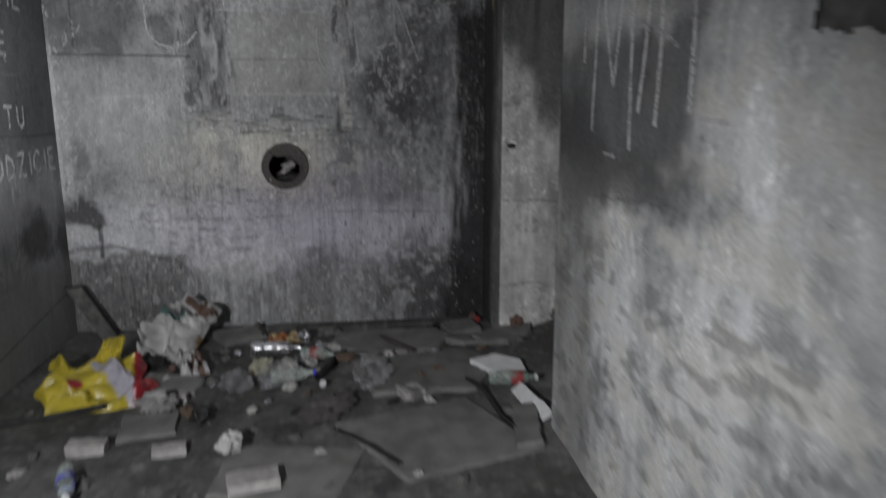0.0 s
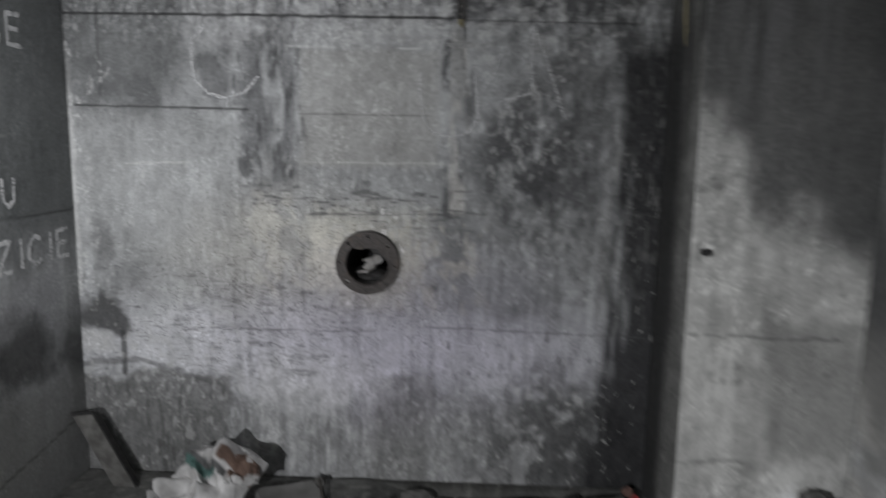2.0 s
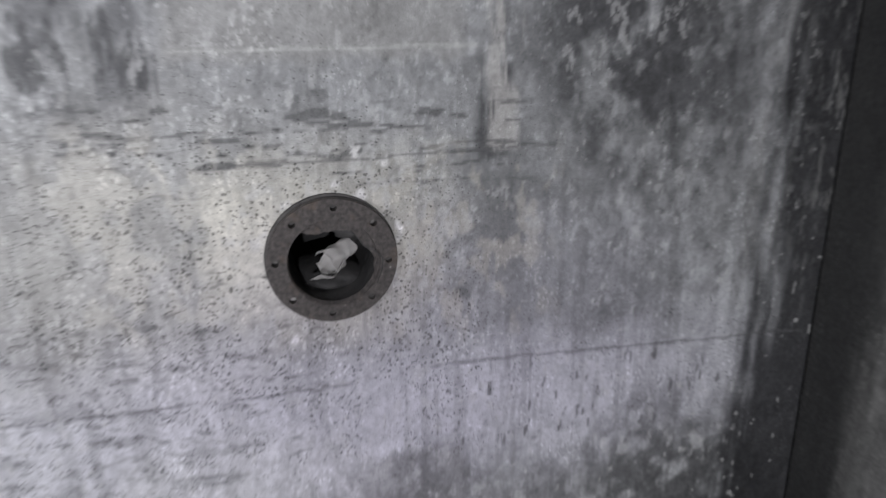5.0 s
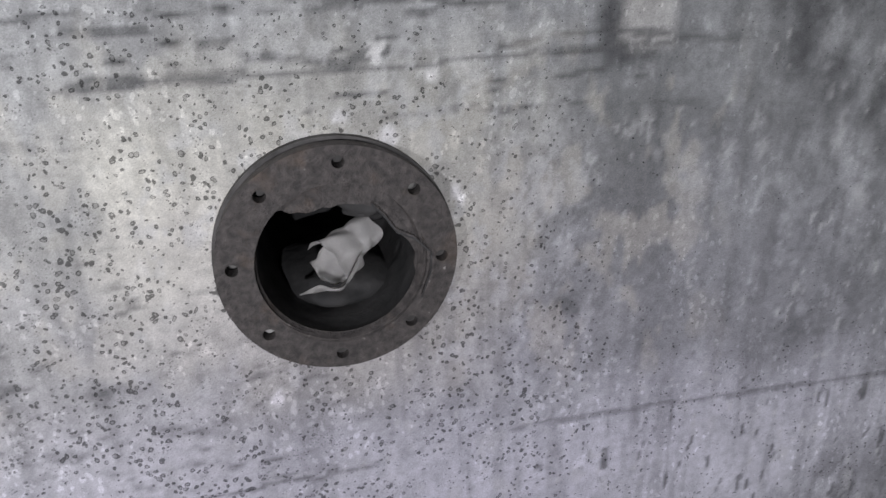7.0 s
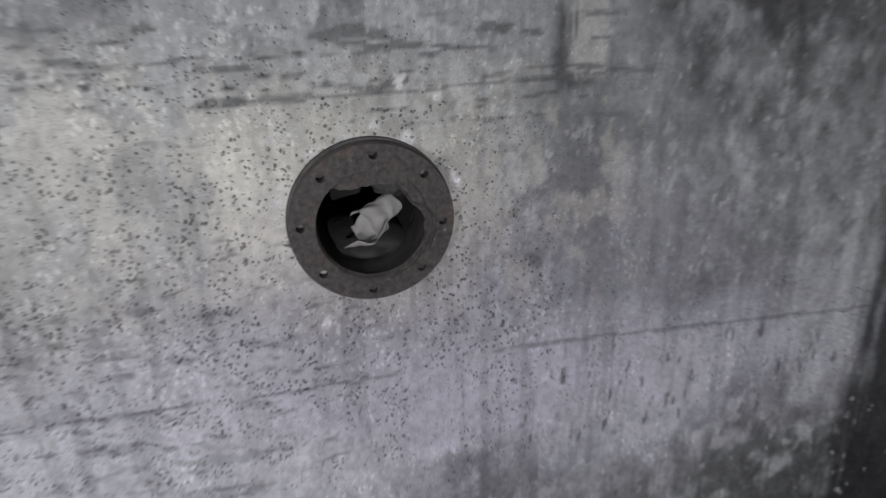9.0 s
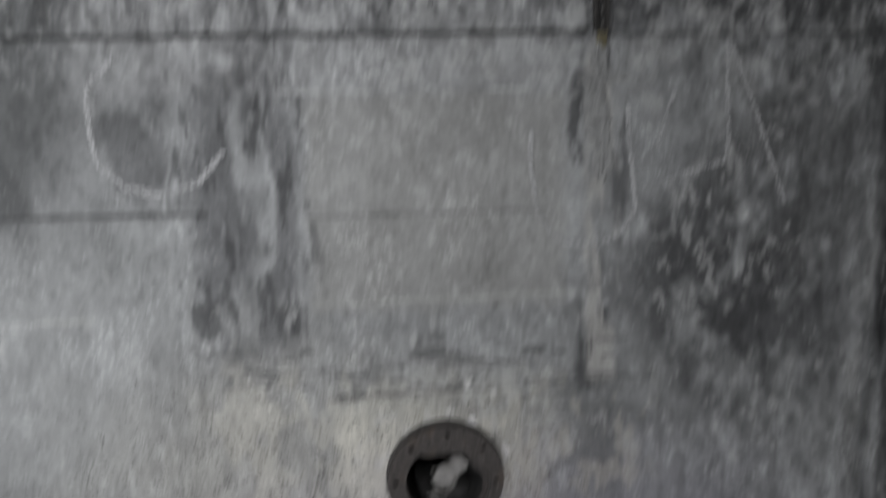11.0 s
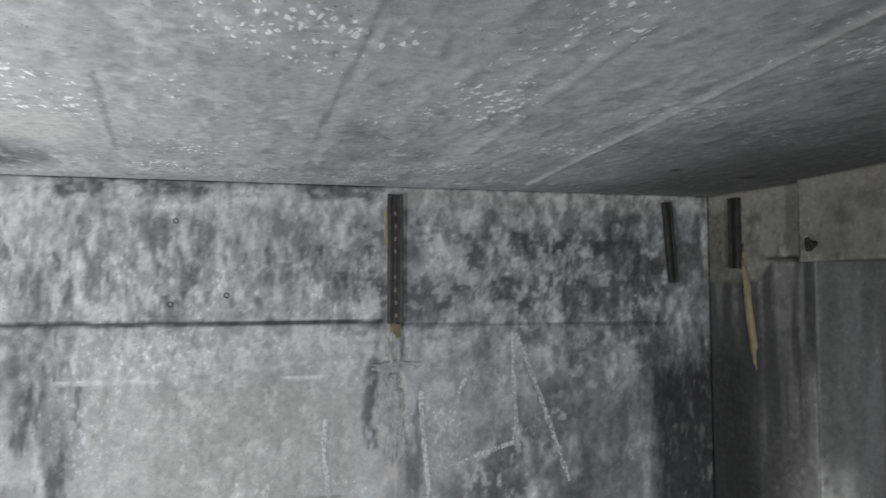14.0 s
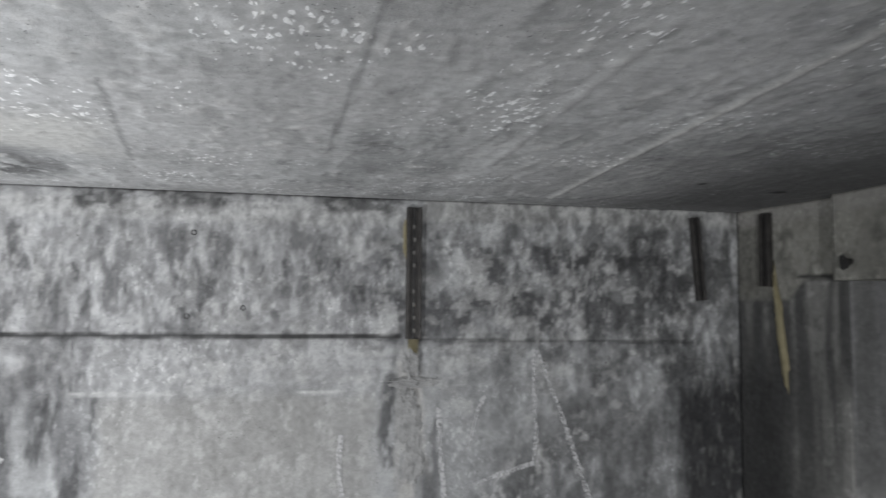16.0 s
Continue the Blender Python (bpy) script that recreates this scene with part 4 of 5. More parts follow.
dirt.location = (0.005, 0.16, -0.078)
def arc(r, a0, a1, n):
    return [(r * math.cos(radians(a0 + (a1 - a0) * k / (n - 1))), r * math.sin(radians(a0 + (a1 - a0) * k / (n - 1)))) for k in range(n)]


def plate_bm(outline, thick, seed):
    """A flake of rust scale in the plane of the flange, with a ragged free edge."""
    rnd = random.Random(seed)
    bm = bmesh.new()
    back = [bm.verts.new((x, 0.0, z)) for x, z in outline]
    front = [bm.verts.new((x * 0.995, -thick * rnd.uniform(0.8, 1.1), z * 0.995)) for x, z in outline]
    n = len(outline)
    for k in range(n):
        bm.faces.new((back[k], back[(k + 1) % n], front[(k + 1) % n], front[k]))
    bm.faces.new(front)
    bm.faces.new(back[::-1])
    bmesh.ops.recalc_face_normals(bm, faces=bm.faces[:])
    bmesh.ops.triangulate(bm, faces=[f for f in bm.faces if len(f.verts) > 4])
    return bm


rnd_edge = random.Random(8)
chord = [(-0.075 + 0.115 * k / 12, 0.066 + rnd_edge.uniform(-0.0022, 0.0018) - 0.004 * math.sin(k * 0.5)) for k in range(13)]
part("rust_scale", plate_bm(arc(0.103, 40, 139, 16) + chord, 0.012, 3), M_RUST, flange, "broken rusty scale").location = (0, -0.006, 0)
side = [(0.097, -0.03), (0.094, -0.012), (0.096, 0.002), (0.087, 0.018), (0.08, 0.024), (0.07, 0.032), (0.066, 0.04), (0.056, 0.052), (0.05, 0.06), (0.042, 0.066)]
part("rust_scale", plate_bm(arc(0.103, 60, -20, 14)[0:14] + side, 0.01, 4), M_RUST, flange, "broken rusty scale").location = (0, -0.003, 0)
part("rust_scale", crumple_bm((0.085, 0.05, 0.05), 12, 0.16, 1.4, 4, False), M_BORE, flange, "sooty lump of scale", True).matrix_local = pose(0.035, 0.06, 0.03, 0, 12, 0)
bmc = bmesh.new()
ribbon_points = [(0.0385, 0.073), (0.055, 0.0555), (0.069, 0.036), (0.092, 0.026), (0.112, 0.007), (0.111, -0.019), (0.1, -0.052)]
for (xa, za), (xb, zb) in zip(ribbon_points, ribbon_points[1:]):
    d = math.hypot(xb - xa, zb - za)
    nx, nz = -(zb - za) / d * 0.0011, (xb - xa) / d * 0.0011
    bmc.faces.new([bmc.verts.new((x, -0.0335, z)) for x, z in ((xa + nx, za + nz), (xa - nx, za - nz), (xb - nx, zb - nz), (xb + nx, zb + nz))])
part("crack", bmc, M_BLACK, flange, "black crack in the rusty rim")
for k in range(8):
    if k in (2, 3, 7):
        nut = part("bolt_stub", lathe([(0.0, -0.004), (0.0055, -0.004), (0.0065, -0.001), (0.0065, 0.015)], 10, "Y"), M_NAIL if k == 3 else M_STUD, flange, "bolt end left in its hole")
        a = math.pi / 2 + k * math.pi / 4
        nut.location = (0.1245 * math.cos(a), -0.008, 0.1265 * math.sin(a))


def rag_bm():
    """A piece of cloth: a loose roll that tapers to one side and a flap hanging from it."""
    bm = bmesh.new()
    def sheet(nu, nv, rule):
        grid = [[bm.verts.new(rule(i / (nu - 1), j / (nv - 1))) for j in range(nv)] for i in range(nu)]
        for i in range(nu - 1):
            for j in range(nv - 1):
                bm.faces.new((grid[i][j], grid[i + 1][j], grid[i + 1][j + 1], grid[i][j + 1]))
    def roll(t, s):
        a = 0.4 + 5.4 * s + 0.5 * t
        r = (0.027 - 0.012 * t) * (1 + 0.25 * s)
        p = Vector((-0.02 + 0.075 * t + 0.012 * math.sin(3 * s), r * 1.2 * math.cos(a), 0.008 + 0.022 * t + r * math.sin(a)))
        return p + noise.noise_vector(p * 45) * 0.006
    def flap(t, s):
        p = Vector((-0.062 + 0.085 * t, -0.012 - 0.03 * math.sin(2.4 * t) * (0.4 + s), -0.018 + 0.03 * s * (0.35 + t) + 0.006 * math.sin(9 * t)))
        return p + noise.noise_vector(p * 38 + Vector((3, 1, 2))) * 0.009
    sheet(30, 40, roll)
    sheet(34, 16, flap)
    bmesh.ops.solidify(bm, geom=bm.faces[:], thickness=0.0022)
    return bm


rag = tagged(mesh_object("rag", rag_bm(), M_RAG, True), "crumpled dusty white rag stuffed in the pipe", "rag")
rag.matrix_world = pose(-0.38, BACK + 0.03, 1.04, 8, -10, 26)


# ---- anchor rails cast in the wall near the ceiling ----
def anchor_rail(m, length, width, label, foam, nails=True):
    th = holder("anchor_rail", m, label, "anchor rail", "cast-in rails")
    part("rail_back", box_bm(-width / 2, width / 2, -0.004, 0.004, 0, length, 0.001), M_STEEL, th)
    for s in (-1, 1):
        part("rail_lip", box_bm(s * width / 2 - 0.004, s * width / 2 + 0.004, -0.014, 0.002, 0, length, 0.0015), M_STEEL, th)
    # black bar put in for the shaded inside of the open slot
    part("rail_slot_dark", box_bm(-0.0035, 0.0035, -0.009, -0.003, 0, length, 0.001), M_BLACK, th)
    count = int(length / 0.032)
    for k in range(count if nails else 0):
        if (k * 7) % 5 != 3:
            nail = part("nail_head", box_bm(-0.0028, 0.0028, -0.0125, -0.008, -0.005, 0.005, 0.001), M_STUD, th)
            nail.location = (random.uniform(-0.002, 0.002), 0, 0.02 + k * 0.032)
    if foam:
        part("filler", crumple_bm((0.014, 0.012, foam), 23, 0.35, 3.0, 3, False), M_FOAM, th, "yellowed joint filler").location = (-width / 2 - 0.006, 0, length - foam * 1.4)
    return th


anchor_rail(pose(0.03, BACK - 0.002, 2.152), 0.325, 0.03, "slotted dark steel anchor rail cast in the wall", 0.09)
anchor_rail(pose(0.82, BACK - 0.002, 2.252, 0, -4.5, 0), 0.225, 0.018, "short rusty anchor rail beside the corner", 0, False)
anchor_rail(pose(RIGHT + 0.01, 4.56, 2.29, 0, 0, -83.5), 0.19, 0.026, "rusty anchor rail with yellow filler below", 0, False)
strip = tagged(mesh_object("joint_filler", crumple_bm((0.022, 0.012, 0.27), 31, 0.3, 3.0, 4, False), M_FOAM, True), "yellowed foam filler strip bulging from the wall", "filler")
strip.matrix_world = pose(RIGHT + 0.016, 4.505, 2.05, 0, -7, -83.5)
patch_top = tagged(mesh_object("plaster_patch", crumple_bm((0.04, 0.014, 0.085), 41, 0.4, 2.5, 4, False), M_PLASTER), "broken plaster patch below the steel rail", "plaster", "plaster patches")
patch_top.location = (0.024, BACK - 0.004, 2.062)
for k, (x, z, w, h) in enumerate(((0.03, 2.045, 0.1, 0.022), (0.02, 1.955, 0.055, 0.11), (0.035, 1.86, 0.04, 0.1), (0.012, 2.005, 0.03, 0.05))):
    ob = tagged(mesh_object("plaster_patch", crumple_bm((w, 0.009, h), 43 + k, 0.5, 2.5, 4, False), M_PLASTER), "broken plaster patch below the steel rail", "plaster", "plaster patches")
    ob.location = (x, BACK - 0.001, z - h / 2)


bmw = bmesh.new()
for a, b in (((-0.013, 0.0), (0.013, 0.0)), ((-0.012, -0.03), (0.012, -0.028)), ((-0.006, -0.06), (0.009, -0.055)), ((0.001, -0.082), (0.005, -0.08))):
    for x, z in (a, b):
        bmw.verts.new((x, -0.009 - 0.1 * z, z))
bmw.verts.ensure_lookup_table()
for k in range(3):
    bmw.faces.new([bmw.verts[2 * k + n] for n in (0, 2, 3, 1)])
bmesh.ops.solidify(bmw, geom=bmw.faces[:], thickness=0.012)
wedge = tagged(mesh_object("filler_wedge", bmw, M_FOAM), "pale pointed filler piece below the steel rail", "filler")
wedge.location = (0.03, BACK - 0.004, 2.151)


def lug(m, label):
    th = holder("metal_lug", m, label, "metal lug", "cut-off lugs")
    part("pin", lathe([(0.0, -0.03), (0.008, -0.03), (0.01, -0.02), (0.01, 0.01)], 10, "Y"), M_BLACK, th)
    part("splayed_end", crumple_bm((0.05, 0.02, 0.026), 51, 0.4, 2.0, 3, False), M_BLACK, th).location = (0.005, -0.028, -0.013)
    return th


lug(pose(1.03, DOOR_B, 1.205), "cut-off black metal lug in the passage wall")
lug(pose(RIGHT, 4.27, 2.34, 0, 70, -90) @ Matrix.Scale(0.7, 4), "cut-off black metal lug in the lintel")
for x, z in ((-0.5, 2.205), (-0.375, 2.225), (-0.49, 2.4)):
    hole = tagged(mesh_object("bolt_hole", lathe([(0.0065, -0.0035), (0.0055, -0.0045), (0.004, -0.002), (0.0, 0.001)], 12, "Y"), M_BLACK), "small black drilled hole in concrete", "hole", "drilled holes")
    hole.location = (x, BACK - 0.0015, z)


# ---- chalk and paint strokes on the walls ----
LETTERS = {
    "C": [[(0.55, 0.85), (0.3, 1), (0.05, 0.7), (0.03, 0.3), (0.28, 0.0), (0.55, 0.15)]],
    "I": [[(0.15, 1), (0.15, 0)]],
    "E": [[(0.55, 1), (0.05, 0.96), (0.05, 0.02), (0.58, 0.0)], [(0.05, 0.52), (0.48, 0.52)]],
    "Y": [[(0.0, 1), (0.3, 0.5)], [(0.6, 1), (0.12, 0.0)]],
    "T": [[(0.0, 1), (0.62, 0.97)], [(0.33, 0.98), (0.31, 0.0)]],
    "U": [[(0.03, 1), (0.05, 0.25), (0.25, 0.0), (0.48, 0.2), (0.52, 1)]],
    "O": [[(0.3, 1), (0.03, 0.72), (0.03, 0.3), (0.28, 0.0), (0.55, 0.3), (0.55, 0.72), (0.3, 1)]],
    "D": [[(0.05, 0), (0.05, 1), (0.42, 0.8), (0.55, 0.45), (0.38, 0.1), (0.05, 0.0)]],
    "Z": [[(0.03, 0.98), (0.56, 1), (0.02, 0.02), (0.58, 0.0)]],
    "Ę": [[(0.55, 1), (0.05, 0.97), (0.05, 0.02), (0.56, 0.0)], [(0.05, 0.52), (0.48, 0.52)], [(0.42, 0.0), (0.34, -0.2), (0.5, -0.34)]],
}


def ribbon(bm, points, width, place, seed):
    """A drawn stroke as a thin strip on a wall face; place(u, v) is a point on it."""
    rnd = random.Random(seed)
    fine = []
    for (u0, v0), (u1, v1) in zip(points, points[1:]):
        n = max(2, int(math.hypot(u1 - u0, v1 - v0) / 0.012))
        fine += [(u0 + (u1 - u0) * k / n, v0 + (v1 - v0) * k / n) for k in range(n)]
    fine.append(points[-1])
    last = None
    for k, (u, v) in enumerate(fine):
        a, b = fine[max(0, k - 1)], fine[min(len(fine) - 1, k + 1)]
        d = math.hypot(b[0] - a[0], b[1] - a[1]) or 1
        w = width / 2 * rnd.uniform(0.75, 1.2)
        nx, nv = -(b[1] - a[1]) / d * w, (b[0] - a[0]) / d * w
        j = rnd.uniform(-0.0015, 0.0015)
        pair = (bm.verts.new(place(u + nx + j, v + nv)), bm.verts.new(place(u - nx + j, v - nv)))
        if last:
            bm.faces.new((last[0], last[1], pair[1], pair[0]))
        last = pair


def on_left(u, v):
    return (LEFT + 0.0035, u, v)


def on_back(u, v):
    return (u, BACK - 0.0045, v)


def on_right(u, v):
    return (RIGHT - 0.005, u, v)


def drawing(strokes, width, place, label, category, mat, name="chalk_writing", group="chalk marks"):
    if len(strokes) == 1:
        bm = bmesh.new()
        ribbon(bm, strokes[0], width, place, len(label))
        return tagged(mesh_object(name, bm, mat), label, category, group)
    th = holder(name, Matrix.Translation(place(*strokes[0][0])), label, category, group)
    for k, s in enumerate(strokes):
        bm = bmesh.new()
        ribbon(bm, s, width, place, k + len(label))
        bmesh.ops.translate(bm, verts=bm.verts[:], vec=-th.matrix_world.translation)
        part("stroke", bm, mat, th)
    return th


def written(text, u, v, height, advance, slope, width, place, label):
    th = holder("chalk_writing", Matrix.Translation(place(u, v)), label, "writing", "chalk marks")
    for n, ch in enumerate(text):
        bm = bmesh.new()
        for s in LETTERS[ch]:
            ribbon(bm, [(u + x * height * 1.3, v + y * height + x * height * slope) for x, y in s], width, place, n + 3)
        bmesh.ops.translate(bm, verts=bm.verts[:], vec=-th.matrix_world.translation)
        part("letter", bm, M_CHALK, th)
        step = advance * (0.5 if ch == "I" else 1.0)
        u, v = u + step, v + slope * step
    return th


written("CIE", 4.05, 1.975, 0.125, 0.145, 0.0, 0.019, on_left, "white chalk letters CIE on dark concrete")
written("Ę", 4.05, 1.72, 0.115, 0.13, 0.0, 0.019, on_left, "white chalk letter Ę on dark concrete")
written("YTU", 3.88, 1.335, 0.115, 0.145, 0.0, 0.019, on_left, "white chalk letters YTU on dark concrete")
written("ODZICIE", 3.84, 1.065, 0.125, 0.134, 0.02, 0.02, on_left, "white chalk letters ODZICIE on grimy concrete")
drawing([[(-1.17, 1.96), (-1.16, 1.88), (-1.1, 1.82), (-1.02, 1.8), (-0.93, 1.83), (-0.87, 1.9)], [(-1.17, 1.96), (-1.17, 2.05), (-1.1, 2.12)]], 0.014, on_back, "worn chalk circle drawn on the concrete", "chalk drawing", M_CHALK_FAINT, "chalk_drawing")
drawing([[(0.345, 2.125), (0.345, 2.0), (0.35, 1.9), (0.345, 1.845)], [(0.352, 2.125), (0.41, 1.98), (0.46, 1.84), (0.5, 1.73)], [(0.215, 2.01), (0.2, 1.98), (0.17, 1.88)], [(0.16, 1.785), (0.25, 1.815), (0.345, 1.84)]], 0.012, on_back, "worn chalk arrow strokes on sooty concrete", "chalk drawing", M_CHALK_FAINT, "chalk_drawing")
drawing([[(-0.14, 1.925), (-0.146, 1.86), (-0.138, 1.79), (-0.133, 1.74), (-0.1, 1.68), (-0.063, 1.654), (0.0, 1.645), (0.052, 1.654), (0.09, 1.685), (0.117, 1.73)], [(0.096, 1.985), (0.1, 1.9), (0.108, 1.82), (0.117, 1.73)]], 0.012, on_back, "dotted chalk loop on the concrete", "chalk drawing", M_CHALK_FAINT, "chalk_drawing")
drawing([[(-1.42, 1.5), (-1.32, 1.505)], [(-1.42, 1.5), (-1.42, 1.46)]], 0.007, on_back, "short chalk tick on the concrete", "chalk drawing", M_CHALK_FAINT, "chalk_drawing")
for pts in ([(2.665, 1.76), (2.668, 1.61)], [(2.53, 1.83), (2.535, 1.7), (2.548, 1.53), (2.56, 1.36)], [(2.5, 1.96), (2.45, 1.75), (2.36, 1.515), (2.33, 1.65), (2.28, 1.9)], [(2.2, 1.95), (2.208, 1.75), (2.21, 1.588), (2.198, 1.31)],
            [(2.05, 1.98), (2.085, 1.76), (2.11, 1.582), (2.142, 1.43)], [(1.985, 1.98), (1.996, 1.75), (1.996, 1.582), (2.01, 1.39)], [(1.8, 1.98), (1.8, 1.75), (1.795, 1.6), (1.8, 1.43)]):
    drawing([pts], 0.023, on_right, "runny white paint drip on the sooty wall", "paint drip", M_CHALK, "paint_drip", "paint drips")
drawing([[(2.15, 1.69), (2.06, 1.685), (1.99, 1.66), (1.885, 1.61)], [(1.83, 1.8), (1.74, 1.8), (1.6, 1.75)], [(2.8, 1.79), (2.72, 1.8), (2.65, 1.82)], [(1.75, 1.42), (1.6, 1.41)], [(2.43, 1.285), (2.32, 1.28)]], 0.014, on_right, "smeared white paint strokes on the wall", "paint stroke", M_CHALK_FAINT, "paint_stroke")


# ---- the broken niche in the right wall ----
niche = holder("wall_niche", Matrix.Translation((RIGHT, 1.05, 1.55)), "dark broken-out niche in the concrete wall", "niche")
part("niche_lining", box_bm(0.02, 0.3, -0.36, 0.36, -0.02, 0.6), M_STONE, niche)
bmn = crumple_bm((0.16, 0.3, 0.16), 61, 0.5, 1.6, 4)
part("broken_edge", bmn, M_STONE, niche, "jagged broken concrete").location = (0.13, 0.2, -0.02)


# ---- litter and rubble on the floor ----
def spot(x, y):
    """Plan of the litter, drawn square, on the slightly skewed floor."""
    return -0.0355 + 0.8935 * x + 0.0414 * y + 0.0225 * x * y - 0.0066 * y * y, -0.0477 + 0.0043 * x + 0.9466 * y + 0.0079 * x * y + 0.0167 * y * y


def place_at(ob, x, y, turn=0.0, lift=0.0, tilt=(0.0, 0.0)):
    x, y = spot(x, y)
    ob.matrix_world = pose(x, y, ground(x, y) + lift, tilt[0], tilt[1], turn)
    return ob


def shard_bm(outline, thick, seed, rough=0.006):
    """A broken slab: an outline with split edges, a worn top and an uneven rim."""
    rnd = random.Random(seed)
    pts = []
    for a, b in zip(outline, outline[1:] + outline[:1]):
        n = max(2, int(math.hypot(b[0] - a[0], b[1] - a[1]) / 0.05))
        for k in range(n):
            t = k / n
            pts.append((a[0] + (b[0] - a[0]) * t + rnd.uniform(-rough, rough), a[1] + (b[1] - a[1]) * t + rnd.uniform(-rough, rough)))
    bm = bmesh.new()
    low = [bm.verts.new((x * 1.01, y * 1.01, 0)) for x, y in pts]
    mid = [bm.verts.new((x, y, thick * rnd.uniform(0.7, 0.9))) for x, y in pts]
    cx, cy = sum(p[0] for p in pts) / len(pts), sum(p[1] for p in pts) / len(pts)
    top = [bm.verts.new((cx + (x - cx) * 0.96, cy + (y - cy) * 0.96, thick * rnd.uniform(0.95, 1.05))) for x, y in pts]
    n = len(pts)
    for a, b in ((low, mid), (mid, top)):
        for k in range(n):
            bm.faces.new((a[k], a[(k + 1) % n], b[(k + 1) % n], b[k]))
    bm.faces.new(top)
    bm.faces.new(low[::-1])
    bmesh.ops.triangulate(bm, faces=[f for f in bm.faces if len(f.verts) > 4])
    return bm


def slab(outline, thick, x, y, turn, tilt, seed, label, mat=None, lift=0.0):
    ob = tagged(mesh_object("concrete_slab", shard_bm(outline, thick, seed), mat or M_SLAB), label, "concrete slab", "broken screed slabs")
    return place_at(ob, x, y, turn, -0.012 + lift, tilt)


slab([(-0.36, 0.13), (0.3, 0.17), (0.37, 0.05), (0.24, -0.2), (-0.12, -0.24), (-0.38, -0.12)], 0.055, 0.26, 4.2, -4, (2, 0), 1, "large flat broken screed slab by the end wall")
slab([(-0.12, 0.09), (0.1, 0.1), (0.12, -0.07), (-0.1, -0.1)], 0.06, 0.73, 4.36, 8, (4, -3), 2, "small squarish broken slab near the corner")
slab([(-0.1, 0.05), (0.09, 0.06), (0.14, -0.03), (0.02, -0.09), (-0.11, -0.05)], 0.04, 0.7, 4.17, -12, (0, 4), 3, "small broken slab wedged between slabs")
slab([(-0.22, 0.05), (0.05, 0.14), (0.24, 0.13), (0.16, -0.02), (-0.04, -0.12), (-0.2, -0.08)], 0.06, 1.0, 4.16, 10, (3, -5), 4, "light broken slab at the passage opening")
slab([(-0.4, 0.22), (0.3, 0.3), (0.42, 0.05), (0.2, -0.32), (-0.34, -0.28)], 0.035, 0.42, 3.72, 6, (0, 1), 5, "wide trodden screed slab with dirt on it")
slab([(-0.35, 0.26), (0.34, 0.3), (0.44, -0.3), (-0.2, -0.36)], 0.03, 0.32, 2.98, 14, (1, 0), 6, "wide dark screed slab with cracked rim")
slab([(-0.3, 0.2), (0.28, 0.22), (0.22, -0.24), (-0.28, -0.2)], 0.03, -0.28, 2.75, -10, (0, 1), 7, "dark flat screed slab on the floor")
slab([(-0.13, 0.11), (0.12, 0.12), (0.13, -0.1), (-0.12, -0.12)], 0.04, -0.98, 3.25, 5, (2, 2), 8, "squarish broken slab among the litter")
slab([(-0.15, 0.1), (0.12, 0.12), (0.16, -0.08), (-0.1, -0.12)], 0.04, -0.72, 4.42, 20, (5, 0), 9, "broken slab beside the white sack")
slab([(-0.18, 0.08), (0.16, 0.1), (0.2, -0.05), (-0.14, -0.1)], 0.035, -1.0, 3.72, -24, (8, 0), 10, "tilted grey slab by the yellow bag")
slab([(-0.1, 0.07), (0.1, 0.08), (0.11, -0.06), (-0.08, -0.08)], 0.05, 0.34, 3.45, 30, (0, 6), 12, "pale broken slab piece in the litter")
slab([(-0.06, 0.2), (0.06, 0.22), (0.07, -0.2), (-0.05, -0.24)], 0.04, 0.82, 3.0, -12, (0, -4), 13, "narrow broken slab along the side wall")


def brick(x, y, turn, tilt, size, label):
    bm = box_bm(-size[0] / 2, size[0] / 2, -size[1] / 2, size[1] / 2, 0, size[2], 0.006)
    bmesh.ops.subdivide_edges(bm, edges=[e for e in bm.edges if e.calc_length() > 0.03], cuts=3, use_grid_fill=True)
    for v in bm.verts:
        v.co += noise.noise_vector(v.co * 30 + Vector((x, y, 1)) * 9) * 0.005
    return place_at(tagged(mesh_object("brick", bm, M_BRICK), label, "brick", "loose bricks"), x, y, turn, -0.008, tilt)


brick(-1.2, 3.07, 3, (0, 3), (0.16, 0.08, 0.06), "dusty pale half brick on the floor")
brick(-0.83, 3.0, 10, (3, 0), (0.14, 0.07, 0.045), "dusty pale brick piece on the floor")
brick(-0.96, 3.52, 2, (0, -4), (0.2, 0.05, 0.05), "long pale brick piece beside the bag")
brick(0.3, 3.42, 20, (6, 0), (0.12, 0.1, 0.05), "broken pale brick among bottles")
brick(-0.42, 2.66, 12, (0, 0), (0.2, 0.12, 0.06), "worn grey brick lying flat")


def stone(x, y, size, seed, mat, label, name="rubble_stone", lift=0.0):
    bm = crumple_bm(size, seed, 0.3, 1.3, 3)
    return place_at(tagged(mesh_object(name, bm, mat), label, "stone", "loose rubble"), x, y, seed * 47, -0.01 + lift)


